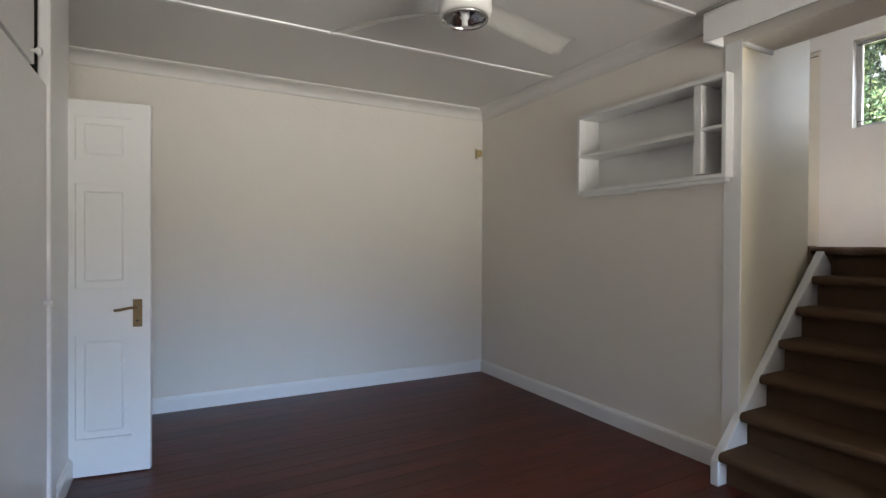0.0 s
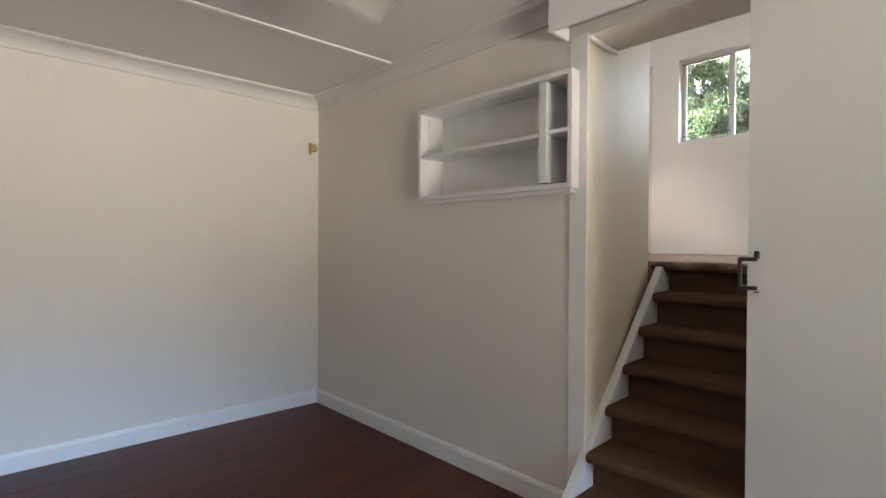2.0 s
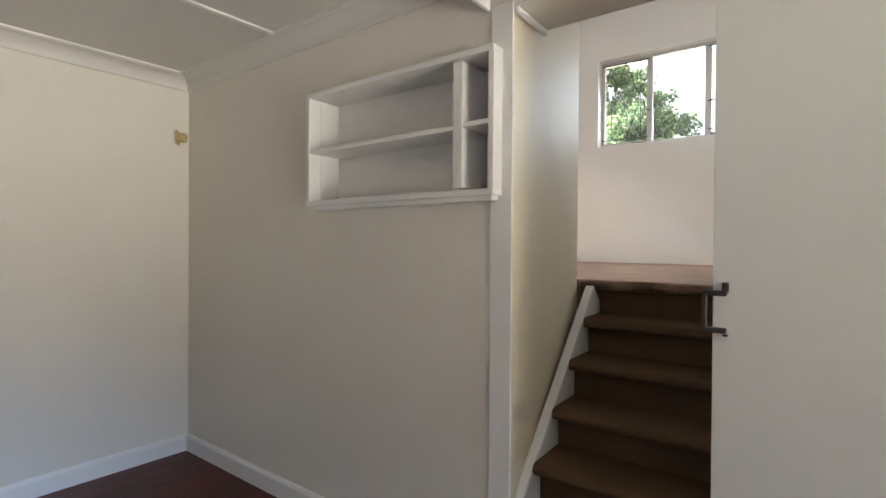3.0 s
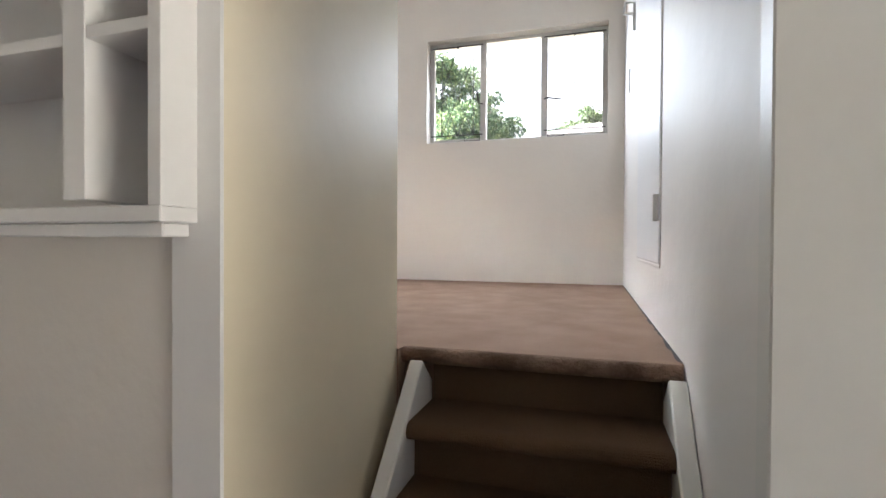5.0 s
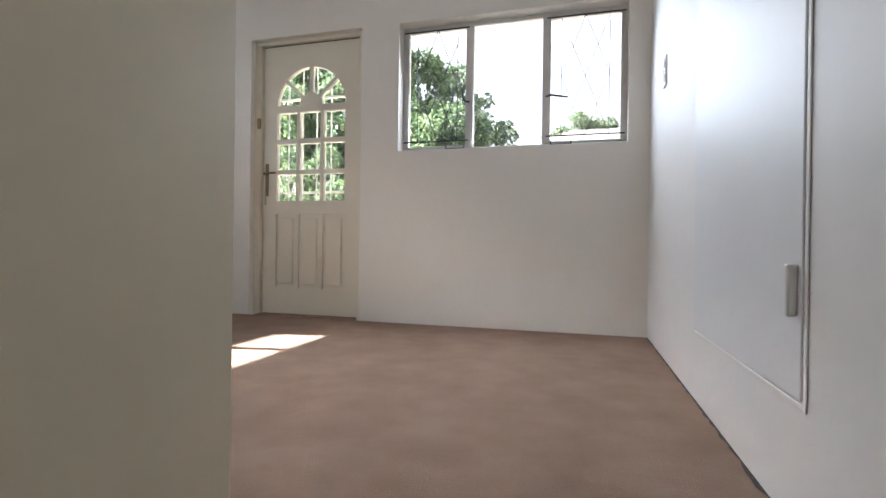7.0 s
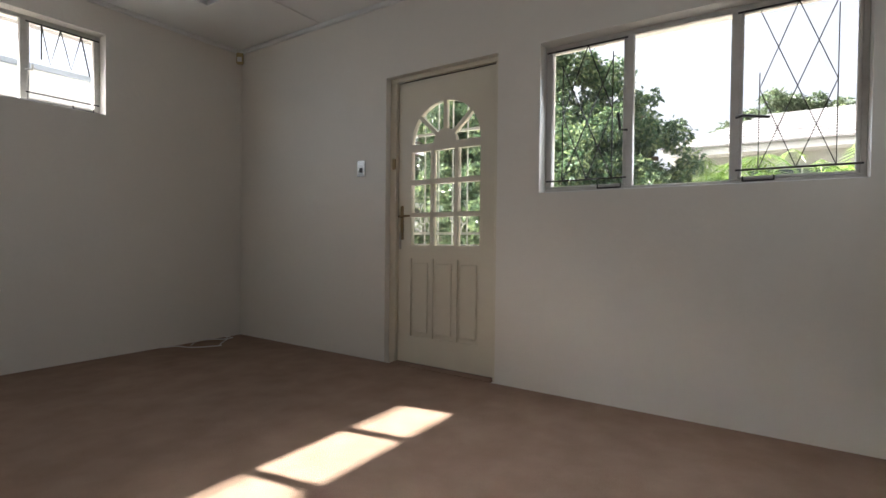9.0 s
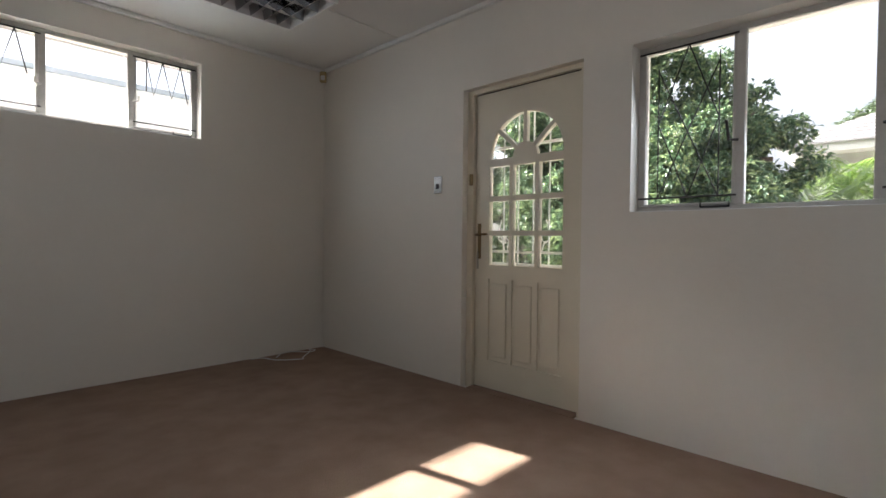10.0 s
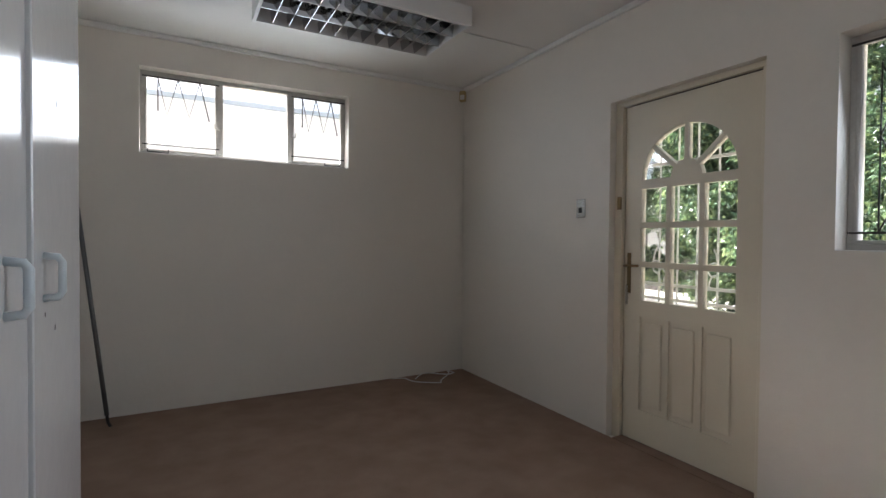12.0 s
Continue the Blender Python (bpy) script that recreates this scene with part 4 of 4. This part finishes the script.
def tree(name, label, base, hgt, lobes, count, size, seed, material, trunk_r=0.12):
    t = thing(name, label, "tree")
    rng = random.Random(seed)
    bx, by, bz = base
    bm = bmesh.new()
    rows = []
    for i in range(9):
        s = i / 8
        c = Vector((bx + 0.12 * math.sin(s * 4), by + 0.10 * math.sin(s * 5 + 1), bz + hgt * s))
        r = trunk_r * (1 - 0.55 * s)
        rows.append([bm.verts.new(c + Vector((r * math.cos(a * math.pi / 5), r * math.sin(a * math.pi / 5), 0))) for a in range(10)])
    for a, b in zip(rows, rows[1:]):
        for k in range(10):
            bm.faces.new((a[k], a[(k + 1) % 10], b[(k + 1) % 10], b[k]))
    part("trunk", bm, M_BARK, t, smooth=True)
    for l in lobes:
        st0 = Vector((bx, by, bz + hgt * rng.uniform(0.45, 0.95)))
        en = Vector(l[:3])
        mid = st0.lerp(en, 0.5) + Vector((0, 0, 0.15))
        part("limb", tube(bmesh.new(), [st0, st0.lerp(mid, 0.5) + Vector((0.03, 0.02, 0)), mid, en], trunk_r * 0.28, 6), M_BARK, t, smooth=True)
    vs, fs = leaves(count, lobes, size, seed)
    me = bpy.data.meshes.new("crown")
    me.from_pydata(vs, [], fs)
    me.materials.append(material)
    crown = new("crown", me)
    crown.parent = t
    return t


rng = random.Random(5)
lobes = [(11.2 + rng.uniform(-0.9, 0.9), y + rng.uniform(-0.2, 0.2), z + rng.uniform(-0.2, 0.2), r) for y, z, r in
         ((3.35, 3.0, 0.75), (3.35, 3.85, 0.6), (4.2, 2.3, 0.9), (4.3, 3.4, 0.95), (4.3, 4.7, 0.85), (5.3, 2.2, 1.0), (5.5, 3.3, 1.0), (5.4, 4.6, 1.0), (6.5, 2.6, 1.0), (6.6, 3.9, 1.05),
          (6.6, 5.1, 0.8), (7.7, 3.0, 0.9), (7.7, 4.2, 0.95), (4.9, 5.3, 0.6), (2.95, 3.45, 0.55), (2.9, 2.7, 0.6), (3.5, 3.3, 0.8), (3.1, 2.2, 0.7), (4.1, 4.0, 0.8), (4.7, 2.9, 0.9), (5.0, 4.6, 0.8), (3.6, 3.6, 0.7), (4.0, 2.9, 0.7), (5.0, 3.9, 0.8), (3.9, 1.7, 0.6), (5.6, 1.55, 0.6), (8.6, 3.9, 0.8), (3.0, 2.3, 0.5))]
lobes += [(11.2, 2.95, 4.0, 0.5), (11.1, 2.75, 3.35, 0.5), (11.3, 2.75, 2.6, 0.55), (11.2, 3.15, 3.65, 0.6), (11.0, 2.9, 2.1, 0.5)]
tree("garden_tree", "leafy green garden tree with broad glossy leaves outside", (11.3, 5.4, 1.08), 2.4, lobes, 190000, 0.085, 3, M_LEAF)
lobes = [(25 + rng.uniform(-1, 1), y, z, r) for y, z, r in ((2.2, 5.7, 1.1), (1.2, 6.3, 1.1), (0.0, 6.3, 1.0), (-1.3, 5.9, 0.9), (-2.8, 5.6, 0.9))]
tree("distant_tree", "green tree behind the neighbouring house, its leaves lightened for glare", (25, 1.5, 1.08), 5.0, lobes, 22000, 0.17, 4, M_LEAF_FAR, 0.2)
lobes = [(28 + rng.uniform(-1, 1), y, z, r) for y, z, r in ((9.0, 3.5, 1.8), (11.5, 4.0, 2.0), (14.5, 4.2, 2.0), (17.0, 4.0, 2.0), (13.0, 6.0, 1.6), (16.0, 6.2, 1.5), (19.5, 4.5, 2.0))]
tree("boundary_tree", "green trees along the far boundary", (28, 13, 1.08), 4.0, lobes, 24000, 0.20, 8, M_LEAF_FAR, 0.25)

# arching palm fronds in front of the neighbouring house
for bx, by, seed in ((12.6, 2.3, 1), (13.8, 1.4, 2), (13.4, 3.2, 3), (12.9, 0.7, 4)):
    rr = random.Random(seed)
    palm = thing("garden_palm", "bright green garden palm with arching fronds", "palm", "garden palms")
    part("trunk", tube(bmesh.new(), [(bx, by, 1.08), (bx + 0.03, by, 1.7), (bx, by + 0.02, 2.4)], 0.09, 8), M_BARK, palm, smooth=True)
    for k in range(26):
        a = k * 0.571 * 2 + rr.uniform(-0.2, 0.2)
        ln, rise = rr.uniform(1.0, 1.6), rr.uniform(0.5, 1.2)
        vs, fs = [], []
        for i in range(26):
            s = (i + 1) / 26
            c = Vector((bx + math.cos(a) * ln * s, by + math.sin(a) * ln * s, 2.4 + rise * math.sin(s * 2.1)))
            sd = Vector((-math.sin(a), math.cos(a), 0))
            fw = Vector((math.cos(a), math.sin(a), -0.5))
            for sg in (1, -1):
                q = len(vs)
                wl = 0.30 * math.sin(math.pi * (0.15 + 0.8 * s))
                vs += [c, c + fw * 0.055 + sd * sg * 0.03, c + sd * sg * wl + fw * 0.16 - Vector((0, 0, 0.06)), c + fw * -0.01]
                fs += [(q, q + 1, q + 2), (q, q + 2, q + 3)]
        me = bpy.data.meshes.new("frond")
        me.from_pydata(vs, [], fs)
        me.materials.append(M_PALM)
        new("frond", me).parent = palm

# neighbouring house
house = thing("neighbouring_house", "pale plastered house with a light tiled hip roof", "house")
HX, HY0, HY1, HZ = 16.0, -9.0, 3.0, 4.05
part("wall", boxes((HX, HY0, 1.0, 24.0, HY1, HZ)), M_HOUSE, house)
part("fascia", boxes((HX - 0.45, HY0 - 0.4, HZ, 24.4, HY1 + 0.45, HZ + 0.16)), M_HOUSE, house)
bm = bmesh.new()
e = [bm.verts.new(p) for p in ((HX - 0.5, HY0 - 0.45, HZ + 0.161), (24.45, HY0 - 0.45, HZ + 0.161), (24.45, HY1 + 0.5, HZ + 0.161), (HX - 0.5, HY1 + 0.5, HZ + 0.161))]
r0, r1 = bm.verts.new((20, HY0 + 3.2, 5.75)), bm.verts.new((20, HY1 - 1.5, 5.75))
for q in ((e[0], e[3], r1, r0), (e[1], r0, r1, e[2]), (e[0], r0, e[1]), (e[3], e[2], r1), (e[0], e[1], e[2], e[3])):
    bm.faces.new(q)
bmesh.ops.recalc_face_normals(bm, faces=bm.faces)
roof = part("roof", bm, M_ROOF, house)
for k in range(11):                                         # tile courses on the slope that faces the garden
    s0, s1 = k / 11, (k + 1) / 11
    lo = Vector((HX - 0.5, 0, HZ + 0.161)).lerp(Vector((20, 0, 5.75)), s0)
    hi = Vector((HX - 0.5, 0, HZ + 0.161)).lerp(Vector((20, 0, 5.75)), s1)
    ya, yb = HY0 - 0.45 + 3.65 * s0, HY1 + 0.5 - 2.0 * s0
    yc, yd = HY0 - 0.45 + 3.65 * s1, HY1 + 0.5 - 2.0 * s1
    bm = bmesh.new()
    v = [bm.verts.new(p) for p in ((lo.x, ya, lo.z + 0.045), (lo.x, yb, lo.z + 0.045), (hi.x, yd, hi.z + 0.01), (hi.x, yc, hi.z + 0.01), (lo.x, ya, lo.z + 0.003), (lo.x, yb, lo.z + 0.003))]
    bm.faces.new((v[0], v[1], v[2], v[3]))
    bm.faces.new((v[4], v[5], v[1], v[0]))
    part("tile_course", bm, M_ROOF, roof)
for y in (1.1, -1.6, -4.6):
    w = part("window", boxes((HX - 0.03, y - 0.75, 2.5, HX + 0.02, y + 0.75, 3.75)), M_HOUSE, house)
    for k in range(3):
        part("pane", boxes((HX - 0.04, y - 0.69 + 0.47 * k, 2.56, HX - 0.031, y - 0.25 + 0.47 * k, 3.69)), M_DULLGLASS, w)

annex = thing("northern_building", "white rendered building with a blue-grey roof beyond the high window", "house")
part("wall", boxes((-2.0, 14.0, 1.0, 12.0, 20.0, 5.55)), M_WHITE, annex)
bm = prism([(13.9, 5.55), (20.1, 5.55), (20.1, 5.65), (17.0, 7.9), (13.9, 5.65)], "x", -2.4, 12.4)
part("roof", bm, mat("blue_grey_roof_sheet", (0.42, 0.47, 0.53), 0.5, (0.34, 0.39, 0.45), 2, 20, 0.1), annex)

# low boundary wall and carport beyond the glazed door
bw = thing("boundary_wall", "dark stained garden wall with pale coping", "garden wall")
part("wall", boxes((17.0, 6.0, 1.05, 17.25, 20.0, 1.62)), M_WALLOUT, bw)
part("coping", boxes((16.95, 6.0, 1.62, 17.30, 20.0, 1.72)), M_HOUSE, bw)
shed = thing("garden_shed", "small dark outbuilding with barred windows", "shed")
part("wall", boxes((15.5, 9.9, 1.05, 18.5, 13.5, 3.1)), M_WALLOUT, shed)
part("roof", boxes((15.2, 9.6, 3.1, 18.8, 13.8, 3.22)), M_ROOF, shed)
for y in (10.5, 11.3, 12.1):
    part("window", boxes((15.46, y - 0.3, 2.0, 15.502, y + 0.3, 2.8)), M_HOUSE, shed)

# ---- floor boards ----
M_BOARD = M_WOOD.copy()
M_BOARD.name = "dark_red_floor_board"
nt = M_BOARD.node_tree
oi = nt.nodes.new("ShaderNodeObjectInfo")
hs = nt.nodes.new("ShaderNodeHueSaturation")
mr = nt.nodes.new("ShaderNodeMapRange")
mr.inputs[3].default_value, mr.inputs[4].default_value = 0.72, 1.35
src = [l for l in nt.links if l.to_socket.name == "Base Color"][0].from_socket
nt.links.new(oi.outputs["Random"], mr.inputs[0])
nt.links.new(mr.outputs[0], hs.inputs["Value"])
nt.links.new(src, hs.inputs["Color"])
nt.links.new(hs.outputs[0], nt.nodes["Principled BSDF"].inputs["Base Color"])
floor = bpy.data.objects["floor_lower"]
BW = 0.118
meshes = []
for ln in (1.2, 1.8, 2.4):
    bm = box(bmesh.new(), 0.0005, 0.0005, -0.006, ln - 0.0005, BW - 0.0006, 0.0, bevel=0.0009)
    me = bpy.data.meshes.new("floor_board")
    bm.to_mesh(me)
    bm.free()
    me.materials.append(M_BOARD)
    meshes.append((ln, me))
rng = random.Random(11)
y = YS
while y < 4.10:
    x, end = XW - 0.01, XE + 0.02
    first = rng.choice((0.0, 0.4, 0.9))
    while x < end - 0.01:
        ln, me = rng.choice(meshes)
        cut = min(ln - first, end - x)
        first = 0.0
        b = new("floor_board", me)
        b.parent = floor
        b.location = (x, y, F0)
        b.scale.x = cut / ln                                # sawn to length at the walls
        x += cut
    y += BW
